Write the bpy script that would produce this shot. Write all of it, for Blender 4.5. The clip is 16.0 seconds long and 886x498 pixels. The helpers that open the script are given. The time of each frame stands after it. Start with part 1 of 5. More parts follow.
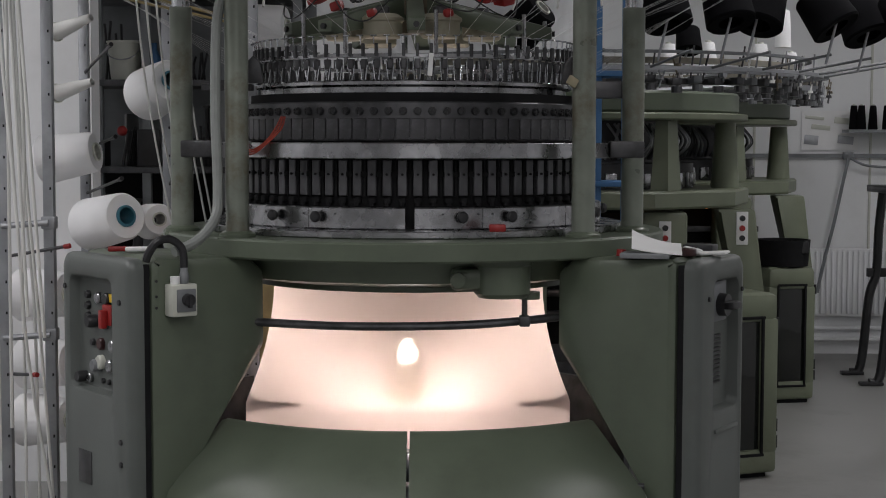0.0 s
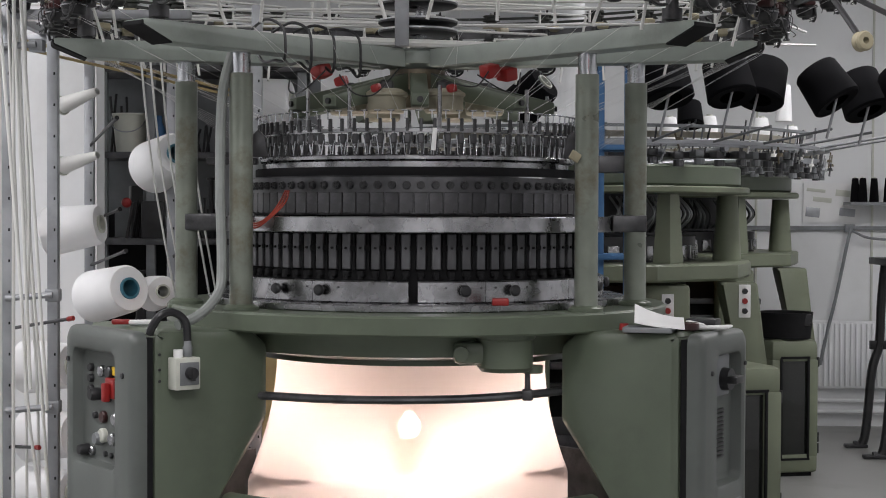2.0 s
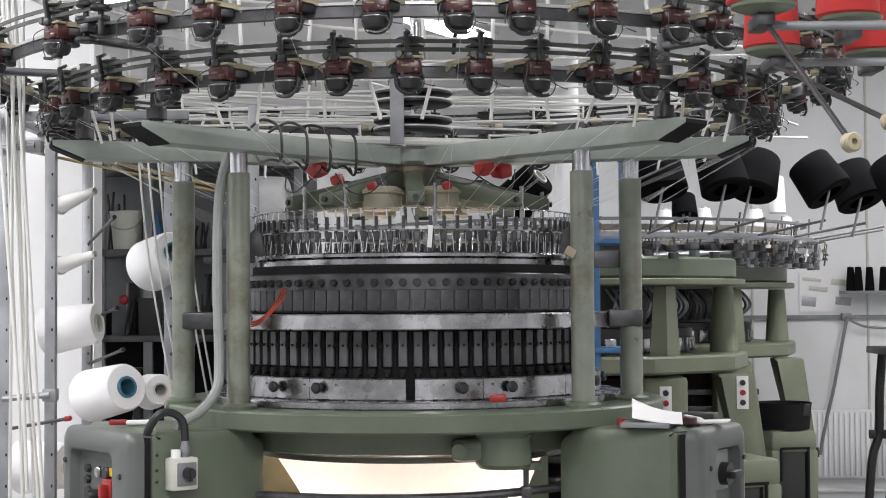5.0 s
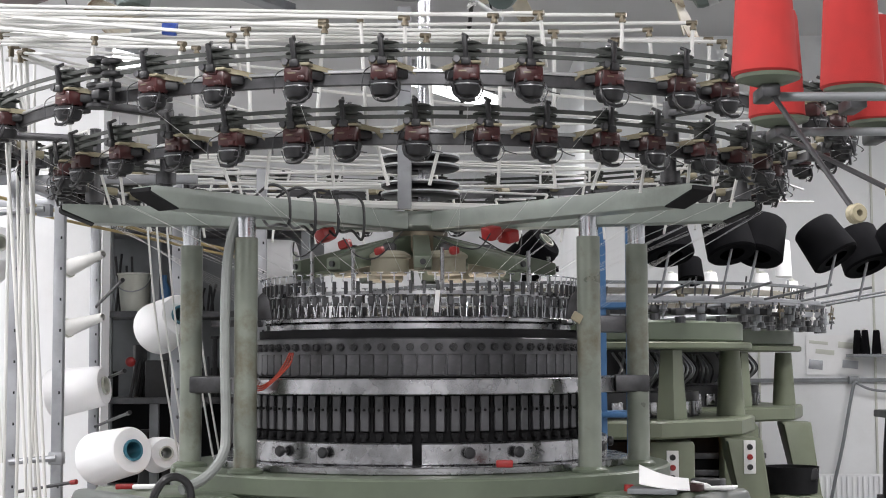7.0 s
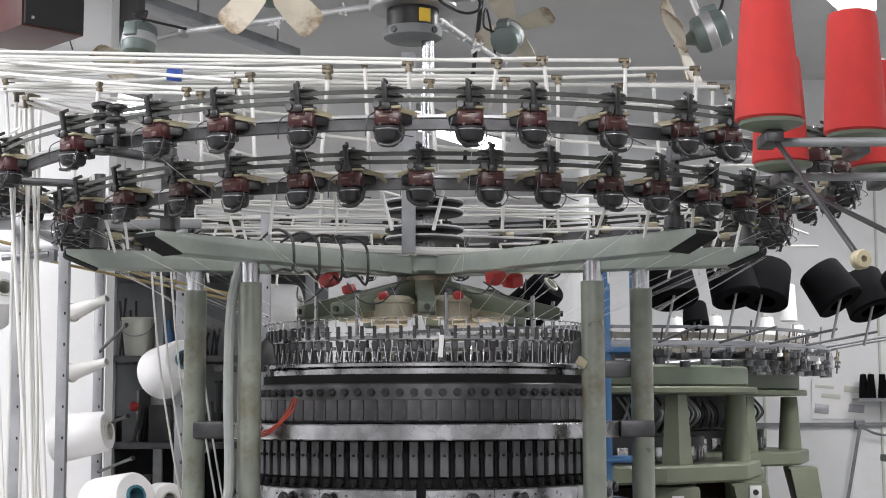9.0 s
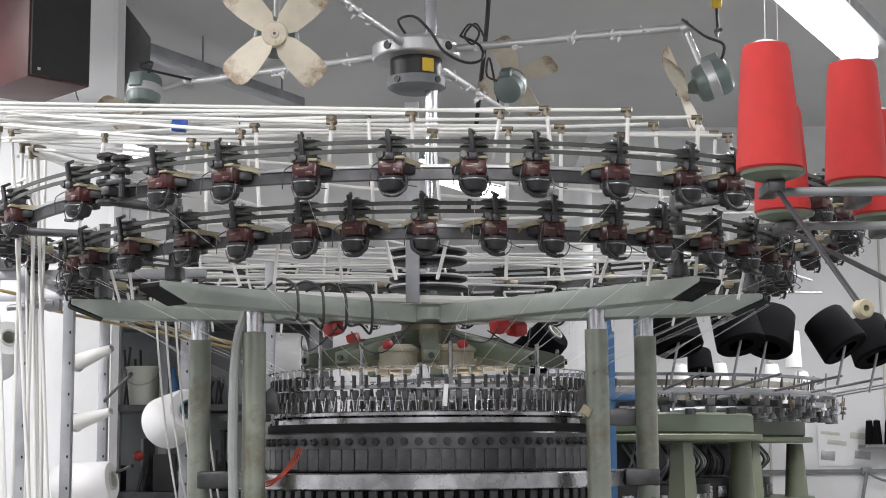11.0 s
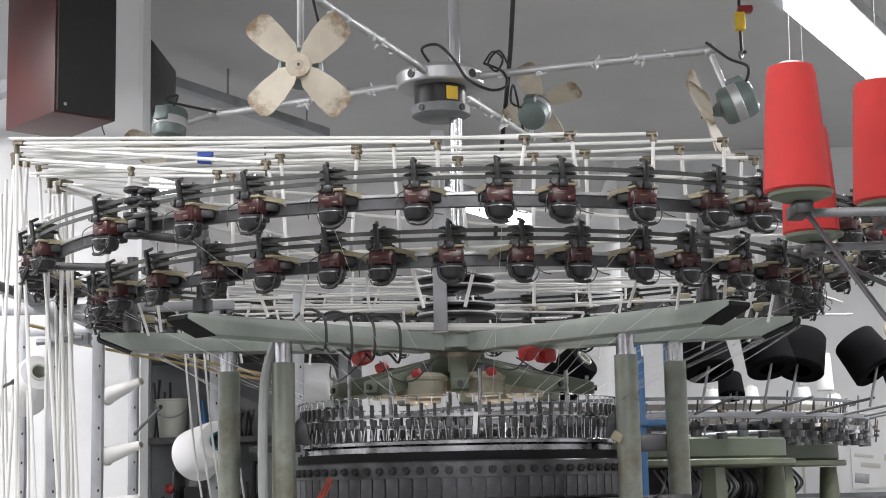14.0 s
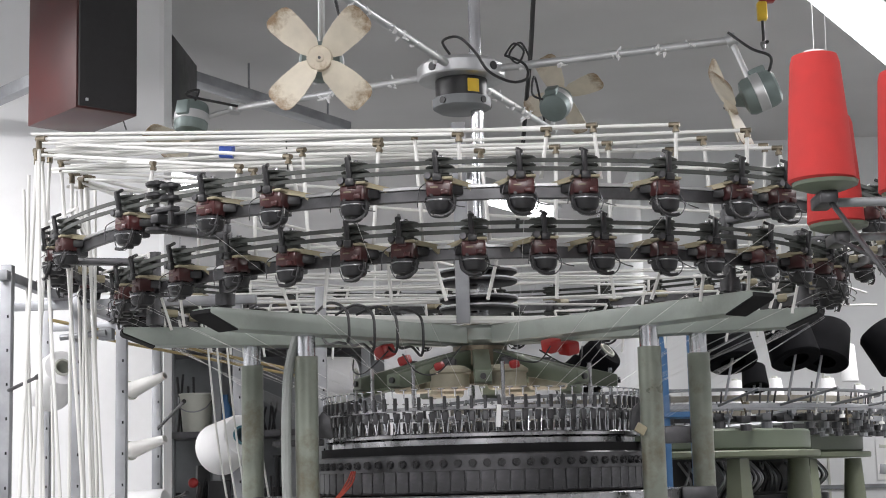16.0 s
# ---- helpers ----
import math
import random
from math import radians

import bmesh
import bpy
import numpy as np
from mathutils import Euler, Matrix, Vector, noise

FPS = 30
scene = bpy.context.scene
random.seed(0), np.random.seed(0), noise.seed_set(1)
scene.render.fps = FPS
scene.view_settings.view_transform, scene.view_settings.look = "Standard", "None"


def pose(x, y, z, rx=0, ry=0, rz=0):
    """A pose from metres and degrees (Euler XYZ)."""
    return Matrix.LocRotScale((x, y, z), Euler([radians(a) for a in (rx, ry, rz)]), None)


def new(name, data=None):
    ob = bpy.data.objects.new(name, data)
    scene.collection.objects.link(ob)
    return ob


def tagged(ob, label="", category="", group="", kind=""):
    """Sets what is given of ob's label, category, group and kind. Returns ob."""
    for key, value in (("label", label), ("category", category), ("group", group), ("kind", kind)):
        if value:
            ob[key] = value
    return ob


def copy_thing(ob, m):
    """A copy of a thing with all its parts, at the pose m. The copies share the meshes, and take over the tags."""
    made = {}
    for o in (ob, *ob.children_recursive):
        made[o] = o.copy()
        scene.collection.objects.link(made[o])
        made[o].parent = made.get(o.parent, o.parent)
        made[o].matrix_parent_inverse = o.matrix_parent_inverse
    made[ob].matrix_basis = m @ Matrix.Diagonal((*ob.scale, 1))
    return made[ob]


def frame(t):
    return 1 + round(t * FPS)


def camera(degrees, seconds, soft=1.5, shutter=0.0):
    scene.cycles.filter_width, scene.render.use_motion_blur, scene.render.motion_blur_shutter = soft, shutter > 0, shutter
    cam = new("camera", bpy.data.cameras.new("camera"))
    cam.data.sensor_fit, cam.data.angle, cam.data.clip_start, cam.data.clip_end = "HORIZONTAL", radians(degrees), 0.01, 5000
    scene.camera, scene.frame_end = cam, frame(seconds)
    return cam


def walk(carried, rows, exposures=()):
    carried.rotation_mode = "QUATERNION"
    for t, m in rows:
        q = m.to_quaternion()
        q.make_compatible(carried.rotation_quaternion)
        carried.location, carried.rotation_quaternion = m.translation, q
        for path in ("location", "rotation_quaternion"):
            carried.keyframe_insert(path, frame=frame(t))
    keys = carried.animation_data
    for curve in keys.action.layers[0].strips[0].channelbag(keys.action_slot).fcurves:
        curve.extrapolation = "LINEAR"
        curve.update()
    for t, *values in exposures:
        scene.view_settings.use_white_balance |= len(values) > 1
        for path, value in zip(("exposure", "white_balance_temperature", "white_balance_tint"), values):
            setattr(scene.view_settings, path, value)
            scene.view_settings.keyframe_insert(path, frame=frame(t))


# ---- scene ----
cam = camera(32.36, 16.0, 1.0)
# seconds, x, y, z, yaw, pitch, lean to the right
ROWS = [
    (0.0, 0.1200, -4.7000, 1.3500, 0.0002, -3.9963, -0.1160),
    (0.5, 0.1176, -4.7004, 1.3498, 0.1120, -3.1876, -0.0791),
    (1.0, 0.1149, -4.7044, 1.3537, 0.1720, -2.5063, -0.1674),
    (1.5, 0.1174, -4.7077, 1.3585, 0.1772, -1.9127, -0.1453),
    (2.0, 0.1175, -4.7108, 1.3615, 0.0917, -1.3825, -0.2271),
    (2.5, 0.1160, -4.7147, 1.3645, 0.0047, -0.9506, -0.1596),
    (3.0, 0.1137, -4.7182, 1.3662, -0.1191, -0.5715, -0.3168),
    (3.5, 0.1163, -4.7120, 1.3691, -0.0595, -0.1972, 0.0960),
    (4.0, 0.1175, -4.7125, 1.3717, -0.0344, 0.3977, 0.0421),
    (4.5, 0.1181, -4.7192, 1.3766, 0.0368, 1.0264, 0.1692),
    (5.0, 0.1189, -4.7268, 1.3799, -0.0263, 1.9968, 0.3648),
    (7.5, 0.1150, -4.7427, 1.3951, 0.2351, 4.5512, 0.1961),
    (8.0, 0.1140, -4.7373, 1.3959, 0.2980, 4.8866, 0.4658),
    (8.5, 0.1164, -4.7367, 1.3976, 0.4092, 5.2944, 0.1861),
    (9.0, 0.1183, -4.7380, 1.3980, 0.3656, 5.8641, 0.2224),
    (11.5, 0.1202, -4.7493, 1.4047, 0.5474, 7.8951, 0.4386),
    (12.0, 0.1179, -4.7488, 1.4051, 0.5415, 8.1382, 0.3866),
    (12.5, 0.1207, -4.7490, 1.4058, 0.6084, 8.4332, 0.6128),
    (13.0, 0.1217, -4.7483, 1.4045, 0.6683, 8.9778, 0.8596),
    (13.5, 0.1202, -4.7459, 1.4046, 0.8914, 9.0641, 1.0777),
    (14.0, 0.1206, -4.7418, 1.4033, 1.5431, 8.6758, 1.2523),
    (14.5, 0.1182, -4.7402, 1.4030, 2.0590, 8.2317, 1.2198),
    (15.0, 0.1175, -4.7394, 1.4046, 2.0956, 8.2144, 1.0170),
    (15.5, 0.1184, -4.7404, 1.4047, 1.9690, 8.3706, 1.1801),
    (16.0, 0.1185, -4.7345, 1.4036, 2.3655, 8.4354, 1.4948),
]
EXPOSURES = [(0.0, -1.12), (1.0, -0.88), (2.0, -0.42), (3.0, -0.14), (4.0, 0.02), (5.0, 0.21), (9.0, 0.22), (12.0, 0.19), (16.0, 0.14)]
walk(cam, [(t, pose(x, y, z, 90 + p, 0, yaw) @ pose(0, 0, 0, 0, 0, -lean)) for t, x, y, z, yaw, p, lean in ROWS], EXPOSURES)

# ---- world and lights ----
world = bpy.data.worlds.new("world")
scene.world = world
world.use_nodes = True
world.node_tree.nodes["Background"].inputs[0].default_value = (0.6, 0.65, 0.7, 1)
world.node_tree.nodes["Background"].inputs[1].default_value = 0.05

AXIS = 0.03          # the machine's axis stands at x = AXIS, y = 0
TUBE_WATTS = 33.0
# fluorescent fixtures: x, y, z of the middle, share of the watts
# First and fourth are seen; the rest are unseen, added to brighten the room.
FIXTURES = [(1.60, 1.22, 3.09, 1.0), (-2.6, -0.25, 3.09, 1.7), (-1.0, -2.7, 3.09, 1.2), (0.1, 4.8, 3.09, 0.5), (-2.0, 3.4, 3.09, 0.7), (-2.9, 7.8, 3.09, 3.0), (3.3, 2.2, 3.09, 1.35), (2.7, -1.0, 3.09, 1.1),
            (0.5, -3.9, 3.09, 1.7), (0.8, -6.2, 3.09, 1.9), (-2.4, -1.6, 3.09, 0.85)]
FIXTURE_TURN = 62.0


# ---- materials ----
def material(name, color, rough=0.5, metal=0.0, var=0.15, scale=12.0, bump=0.05, fine=120.0, dirt=None, dirt_amount=0.3,
             each=0.0, gloss=0.5):
    m = bpy.data.materials.new(name)
    m.use_nodes = True
    nt = m.node_tree
    n, l = nt.nodes, nt.links
    b = n["Principled BSDF"]
    tc = n.new("ShaderNodeTexCoord")
    n1 = n.new("ShaderNodeTexNoise")
    n1.inputs["Scale"].default_value = scale
    n1.inputs["Detail"].default_value = 5
    n2 = n.new("ShaderNodeTexNoise")
    n2.inputs["Scale"].default_value = fine
    n2.inputs["Detail"].default_value = 3
    l.new(tc.outputs["Object"], n1.inputs["Vector"])
    l.new(tc.outputs["Object"], n2.inputs["Vector"])
    ramp = n.new("ShaderNodeValToRGB")
    ramp.color_ramp.elements[0].position = 0.3
    ramp.color_ramp.elements[1].position = 0.72
    lo = [max(0, c * (1 - var)) for c in color]
    hi = [min(1, c * (1 + var)) for c in color]
    ramp.color_ramp.elements[0].color = (*lo, 1)
    ramp.color_ramp.elements[1].color = (*hi, 1)
    l.new(n1.outputs["Fac"], ramp.inputs["Fac"])
    out = ramp.outputs["Color"]
    if dirt:
        r2 = n.new("ShaderNodeValToRGB")
        r2.color_ramp.elements[0].position = 0.52
        r2.color_ramp.elements[1].position = 0.7
        r2.color_ramp.elements[0].color = (0, 0, 0, 1)
        r2.color_ramp.elements[1].color = (dirt_amount,) * 3 + (1,)
        n3 = n.new("ShaderNodeTexNoise")
        n3.inputs["Scale"].default_value = scale * 0.6
        n3.inputs["Detail"].default_value = 8
        n3.inputs["Roughness"].default_value = 0.7
        l.new(tc.outputs["Object"], n3.inputs["Vector"])
        l.new(n3.outputs["Fac"], r2.inputs["Fac"])
        mix = n.new("ShaderNodeMix")
        mix.data_type = "RGBA"
        l.new(r2.outputs["Color"], mix.inputs[0])
        l.new(out, mix.inputs[6])
        mix.inputs[7].default_value = (*dirt, 1)
        out = mix.outputs[2]
    if each:
        info = n.new("ShaderNodeObjectInfo")
        hsv = n.new("ShaderNodeHueSaturation")
        mr = n.new("ShaderNodeMapRange")
        mr.inputs[3].default_value = 1 - each
        mr.inputs[4].default_value = 1 + each
        l.new(info.outputs["Random"], mr.inputs[0])
        l.new(mr.outputs[0], hsv.inputs["Value"])
        l.new(out, hsv.inputs["Color"])
        out = hsv.outputs["Color"]
    l.new(out, b.inputs["Base Color"])
    rr = n.new("ShaderNodeMapRange")
    rr.inputs[3].default_value = max(0.03, rough - 0.12)
    rr.inputs[4].default_value = min(1, rough + 0.12)
    l.new(n1.outputs["Fac"], rr.inputs[0])
    l.new(rr.outputs[0], b.inputs["Roughness"])
    b.inputs["Metallic"].default_value = metal
    b.inputs["Specular IOR Level"].default_value = gloss
    if bump:
        bp = n.new("ShaderNodeBump")
        bp.inputs["Strength"].default_value = bump
        bp.inputs["Distance"].default_value = 0.002
        l.new(n2.outputs["Fac"], bp.inputs["Height"])
        l.new(bp.outputs["Normal"], b.inputs["Normal"])
    return m


def glow(name, color, strength):
    m = bpy.data.materials.new(name)
    m.use_nodes = True
    b = m.node_tree.nodes["Principled BSDF"]
    b.inputs["Base Color"].default_value = (*color, 1)
    b.inputs["Emission Color"].default_value = (*color, 1)
    b.inputs["Emission Strength"].default_value = strength
    return m


GREEN = material("green machine paint", (0.104, 0.126, 0.090), 0.36, 0, 0.10, 6, 0.04, 300, (0.06, 0.07, 0.05), 0.35)
GREEN_LIGHT = material("pale green paint", (0.295, 0.33, 0.30), 0.40, 0, 0.10, 8, 0.04, 300, (0.09, 0.09, 0.07), 0.3)
COLUMN = material("grey green column paint", (0.20, 0.22, 0.185), 0.32, 0.2, 0.2, 9, 0.06, 200, (0.105, 0.078, 0.04), 0.85)
OLIVE = material("olive green paint", (0.155, 0.175, 0.12), 0.42, 0, 0.12, 5, 0.04, 200, (0.08, 0.08, 0.04), 0.35)
DOOR_GREY = material("grey hammered paint", (0.102, 0.113, 0.106), 0.45, 0, 0.1, 9, 0.12, 260, (0.09, 0.09, 0.08), 0.3)
STEEL = material("worn steel", (0.40, 0.40, 0.415), 0.27, 1.0, 0.28, 18, 0.08, 180, (0.13, 0.115, 0.10), 0.4)
CHROME = material("bright steel", (0.60, 0.61, 0.64), 0.2, 1.0, 0.1, 10, 0.02, 150)
STEEL_DARK = material("oiled dark steel", (0.10, 0.10, 0.105), 0.42, 0.8, 0.35, 16, 0.1, 150, (0.03, 0.03, 0.03), 0.6)
PLATE_GREY = material("grey cam plate", (0.115, 0.115, 0.122), 0.38, 0.6, 0.3, 20, 0.06, 200, (0.06, 0.06, 0.06), 0.5, 0.18)
PLATE_DARK = material("dark cam plate", (0.10, 0.10, 0.106), 0.36, 0.6, 0.4, 24, 0.08, 200, (0.03, 0.03, 0.03), 0.6, 0.25)
BLACK = material("black plastic", (0.018, 0.018, 0.02), 0.4, 0, 0.3, 20, 0.05)
BLACK_MATT = material("matt black", (0.010, 0.010, 0.011), 0.8, 0, 0.3, 20, 0.05, gloss=0.2)
RUBBER = material("dusty belt rubber", (0.06, 0.065, 0.06), 0.75, 0, 0.3, 12, 0.1)
GALV = material("galvanised steel", (0.36, 0.37, 0.39), 0.5, 0.7, 0.2, 9, 0.06, 120, (0.2, 0.2, 0.2), 0.4)
ALU = material("dull aluminium", (0.55, 0.56, 0.57), 0.42, 0.8, 0.15, 10, 0.04)
WHITE_TUBE = material("white plastic tube", (0.74, 0.74, 0.72), 0.4, 0, 0.08, 6, 0.0)
WALL = material("white wall paint", (0.79, 0.80, 0.81), 0.75, 0, 0.04, 2, 0.08, 60, (0.55, 0.55, 0.53), 0.25)
CEILING = material("grey ceiling", (0.61, 0.605, 0.61), 0.9, 0, 0.05, 1.5, 0.05, 40)
FLOOR = material("grey worn floor", (0.30, 0.30, 0.29), 0.35, 0, 0.12, 2.5, 0.03, 80, (0.16, 0.15, 0.14), 0.5)
YARN_WHITE = material("white yarn", (0.86, 0.86, 0.87), 0.85, 0, 0.03, 10, 0.25, 260)
YARN_RED = material("red yarn", (0.36, 0.025, 0.023), 0.95, 0, 0.08, 30, 0.25, 700)
YARN_BLACK = material("black yarn", (0.006, 0.006, 0.007), 1.0, 0, 0.2, 14, 0.3, 260, gloss=0.08)
CREAM = material("cream plastic", (0.33, 0.295, 0.20), 0.5, 0, 0.2, 14, 0.05, 150, (0.22, 0.19, 0.12), 0.5, 0.2)
MAROON = material("dark red plastic", (0.048, 0.013, 0.013), 0.3, 0, 0.4, 20, 0.05, 150, (0.03, 0.02, 0.02), 0.5, 0.3)
RED = material("red plastic", (0.27, 0.016, 0.015), 0.4, 0, 0.15, 14, 0.03)
BLUE = material("blue paint", (0.06, 0.17, 0.36), 0.45, 0, 0.15, 8, 0.03)
BLUE_TAPE = material("blue tape", (0.05, 0.12, 0.55), 0.5, 0, 0.1, 20, 0.05)
PAPER = material("paper", (0.8, 0.8, 0.8), 0.8, 0, 0.03, 12, 0.05)
GREY_PLASTIC = material("light grey plastic", (0.55, 0.56, 0.50), 0.5, 0, 0.08, 12, 0.03)
CREAM_HOUSING = material("aged cream housing", (0.36, 0.34, 0.26), 0.5, 0, 0.12, 14, 0.04, 150, (0.16, 0.13, 0.08), 0.5)
BEIGE = material("dusty beige metal", (0.33, 0.31, 0.26), 0.6, 0.3, 0.2, 14, 0.08, 120, (0.12, 0.10, 0.07), 0.5)
HOSE = material("grey hose", (0.25, 0.265, 0.255), 0.5, 0, 0.12, 20, 0.1)
FAN_WHITE = material("soiled cream fan plastic", (0.56, 0.50, 0.40), 0.6, 0, 0.12, 22, 0.05, 120, (0.20, 0.12, 0.045), 0.85)
TEAL = material("blue green motor paint", (0.17, 0.21, 0.205), 0.45, 0.3, 0.15, 14, 0.08)
WOOD_DARK = material("dark red brown veneer", (0.070, 0.015, 0.014), 0.5, 0, 0.3, 5, 0.05)
CLOTH_DARK = material("dark speaker cloth", (0.035, 0.034, 0.036), 0.95, 0, 0.1, 40, 0.3, 400)
BRASS = material("dull brass", (0.17, 0.145, 0.105), 0.4, 0.7, 0.3, 20, 0.05)
COPPER = material("orange copper wire", (0.32, 0.05, 0.03), 0.4, 0.2, 0.2, 20, 0.0)
YELLOW = material("yellow plastic", (0.75, 0.5, 0.04), 0.45, 0, 0.1, 12, 0.02)
WOOD = material("pale wood", (0.42, 0.33, 0.16), 0.6, 0, 0.2, 8, 0.05)
YARN_THREAD = material("thread", (0.75, 0.75, 0.75), 0.8, 0, 0.03, 5, 0.0)
GREY_METAL_PAINT = material("grey painted metal", (0.20, 0.21, 0.22), 0.5, 0.2, 0.2, 8, 0.05)
TUBE_GLOW = glow("fluorescent tube", (0.97, 0.98, 1.0), 6.0)
BULB_GLOW = glow("lamp bulb", (1.0, 0.86, 0.68), 60.0)
ORANGE_GLOW = glow("small orange lamp", (1.0, 0.35, 0.08), 1.5)


def fan_blade_material():
    """Cream plastic, soiled brown towards the blade tips."""
    m = material("soiled fan blade", (0.60, 0.55, 0.45), 0.6, 0, 0.1, 20, 0.05, 120)
    n, l = m.node_tree.nodes, m.node_tree.links
    b = n["Principled BSDF"]
    base = b.inputs["Base Color"].links[0].from_socket
    tc = n.new("ShaderNodeTexCoord")
    length = n.new("ShaderNodeVectorMath")
    length.operation = "LENGTH"
    l.new(tc.outputs["Object"], length.inputs[0])
    far = n.new("ShaderNodeMapRange")
    far.inputs[1].default_value, far.inputs[2].default_value = 0.07, 0.165
    l.new(length.outputs["Value"], far.inputs[0])
    spots = n.new("ShaderNodeTexNoise")
    spots.inputs["Scale"].default_value, spots.inputs["Detail"].default_value, spots.inputs["Roughness"].default_value = 38, 8, 0.7
    l.new(tc.outputs["Object"], spots.inputs["Vector"])
    total = n.new("ShaderNodeMath")
    total.operation = "MULTIPLY"
    l.new(far.outputs[0], total.inputs[0])
    l.new(spots.outputs["Fac"], total.inputs[1])
    edge = n.new("ShaderNodeMapRange")
    edge.inputs[1].default_value, edge.inputs[2].default_value, edge.inputs[4].default_value = 0.26, 0.52, 0.85
    l.new(total.outputs[0], edge.inputs[0])
    mix = n.new("ShaderNodeMix")
    mix.data_type = "RGBA"
    l.new(edge.outputs[0], mix.inputs[0])
    l.new(base, mix.inputs[6])
    mix.inputs[7].default_value = (0.17, 0.095, 0.035, 1)
    l.new(mix.outputs[2], b.inputs["Base Color"])
    return m


FAN_BLADE = fan_blade_material()


def fabric_material():
    m = bpy.data.materials.new("thin knitted fabric")
    m.use_nodes = True
    nt = m.node_tree
    n, l = nt.nodes, nt.links
    n.remove(n["Principled BSDF"])
    out = n["Material Output"]
    tc = n.new("ShaderNodeTexCoord")
    noise_node = n.new("ShaderNodeTexNoise")
    noise_node.inputs["Scale"].default_value = 3.0
    l.new(tc.outputs["Object"], noise_node.inputs["Vector"])
    wave = n.new("ShaderNodeTexWave")
    wave.bands_direction = "Z"
    wave.inputs["Scale"].default_value = 60
    wave.inputs["Distortion"].default_value = 1.0
    l.new(tc.outputs["Object"], wave.inputs["Vector"])
    ramp = n.new("ShaderNodeValToRGB")
    ramp.color_ramp.elements[0].color = (0.80, 0.665, 0.61, 1)
    ramp.color_ramp.elements[1].color = (0.88, 0.745, 0.69, 1)
    l.new(noise_node.outputs["Fac"], ramp.inputs["Fac"])
    bp = n.new("ShaderNodeBump")
    bp.inputs["Strength"].default_value = 0.05
    bp.inputs["Distance"].default_value = 0.001
    l.new(wave.outputs["Fac"], bp.inputs["Height"])
    d = n.new("ShaderNodeBsdfDiffuse")
    t = n.new("ShaderNodeBsdfTranslucent")
    tr = n.new("ShaderNodeBsdfTransparent")
    for s in (d, t):
        l.new(ramp.outputs["Color"], s.inputs["Color"])
        l.new(bp.outputs["Normal"], s.inputs["Normal"])
    mix = n.new("ShaderNodeMixShader")
    mix.inputs[0].default_value = 0.55
    l.new(d.outputs[0], mix.inputs[1])
    l.new(t.outputs[0], mix.inputs[2])
    mix2 = n.new("ShaderNodeMixShader")
    mix2.inputs[0].default_value = 0.06
    l.new(mix.outputs[0], mix2.inputs[1])
    l.new(tr.outputs[0], mix2.inputs[2])
    l.new(mix2.outputs[0], out.inputs["Surface"])
    return m


FABRIC = fabric_material()


def glass_material():
    m = bpy.data.materials.new("smoked window")
    m.use_nodes = True
    b = m.node_tree.nodes["Principled BSDF"]
    b.inputs["Base Color"].default_value = (0.02, 0.022, 0.02, 1)
    b.inputs["Roughness"].default_value = 0.08
    b.inputs["Transmission Weight"].default_value = 0.3
    return m


SMOKED = glass_material()

# ---- mesh helpers ----

def at(x, y, z, turn=0):
    return pose(x, y, z, 0, 0, turn)


def add_box(bm, sx, sy, sz, m=Matrix(), bevel=0.0, seg=2):
    r = bmesh.ops.create_cube(bm, size=1, matrix=m @ Matrix.Diagonal((sx, sy, sz, 1)))
    if bevel:
        edges = list({e for v in r["verts"] for e in v.link_edges})
        bmesh.ops.bevel(bm, geom=edges, offset=bevel, segments=seg, affect="EDGES", profile=0.5)


def add_cyl(bm, r1, r2, h, m=Matrix(), seg=24, caps=True):
    """A cone or cylinder whose base stands at the origin of m."""
    bmesh.ops.create_cone(bm, cap_ends=caps, segments=seg, radius1=r1, radius2=r2, depth=h, matrix=m @ Matrix.Translation((0, 0, h / 2)))


def along(a, b):
    a, b = Vector(a), Vector(b)
    return Matrix.Translation(a) @ (b - a).to_track_quat("Z", "Y").to_matrix().to_4x4(), (b - a).length


def add_rod(bm, a, b, r, seg=8, r2=None):
    m, d = along(a, b)
    add_cyl(bm, r, r if r2 is None else r2, d, m, seg)


def add_lathe(bm, profile, m=Matrix(), seg=32, start=0.0, end=360.0):
    """Turns (radius, z) pairs round the z axis."""
    full = abs(end - start) >= 359.9
    n = seg if full else seg + 1
    rings = []
    for i in range(n):
        a = radians(start + (end - start) * i / seg)
        c, s = math.cos(a), math.sin(a)
        rings.append([bm.verts.new(m @ Vector((r * c, r * s, z))) for r, z in profile])
    for i in range(seg):
        p, q = rings[i], rings[(i + 1) % n]
        for j in range(len(profile) - 1):
            if profile[j][0] < 1e-6 and profile[j + 1][0] < 1e-6:
                continue
            try:
                bm.faces.new((p[j], q[j], q[j + 1], p[j + 1]))
            except ValueError:
                pass
    if not full:
        for ring in (rings[0], rings[-1]):
            try:
                bm.faces.new(ring)
            except ValueError:
                pass


def ring_profile(r_in, r_out, z0, z1, b=0.004):
    return [(r_in, z0), (r_out - b, z0), (r_out, z0 + b), (r_out, z1 - b), (r_out - b, z1), (r_in, z1), (r_in, z0)]


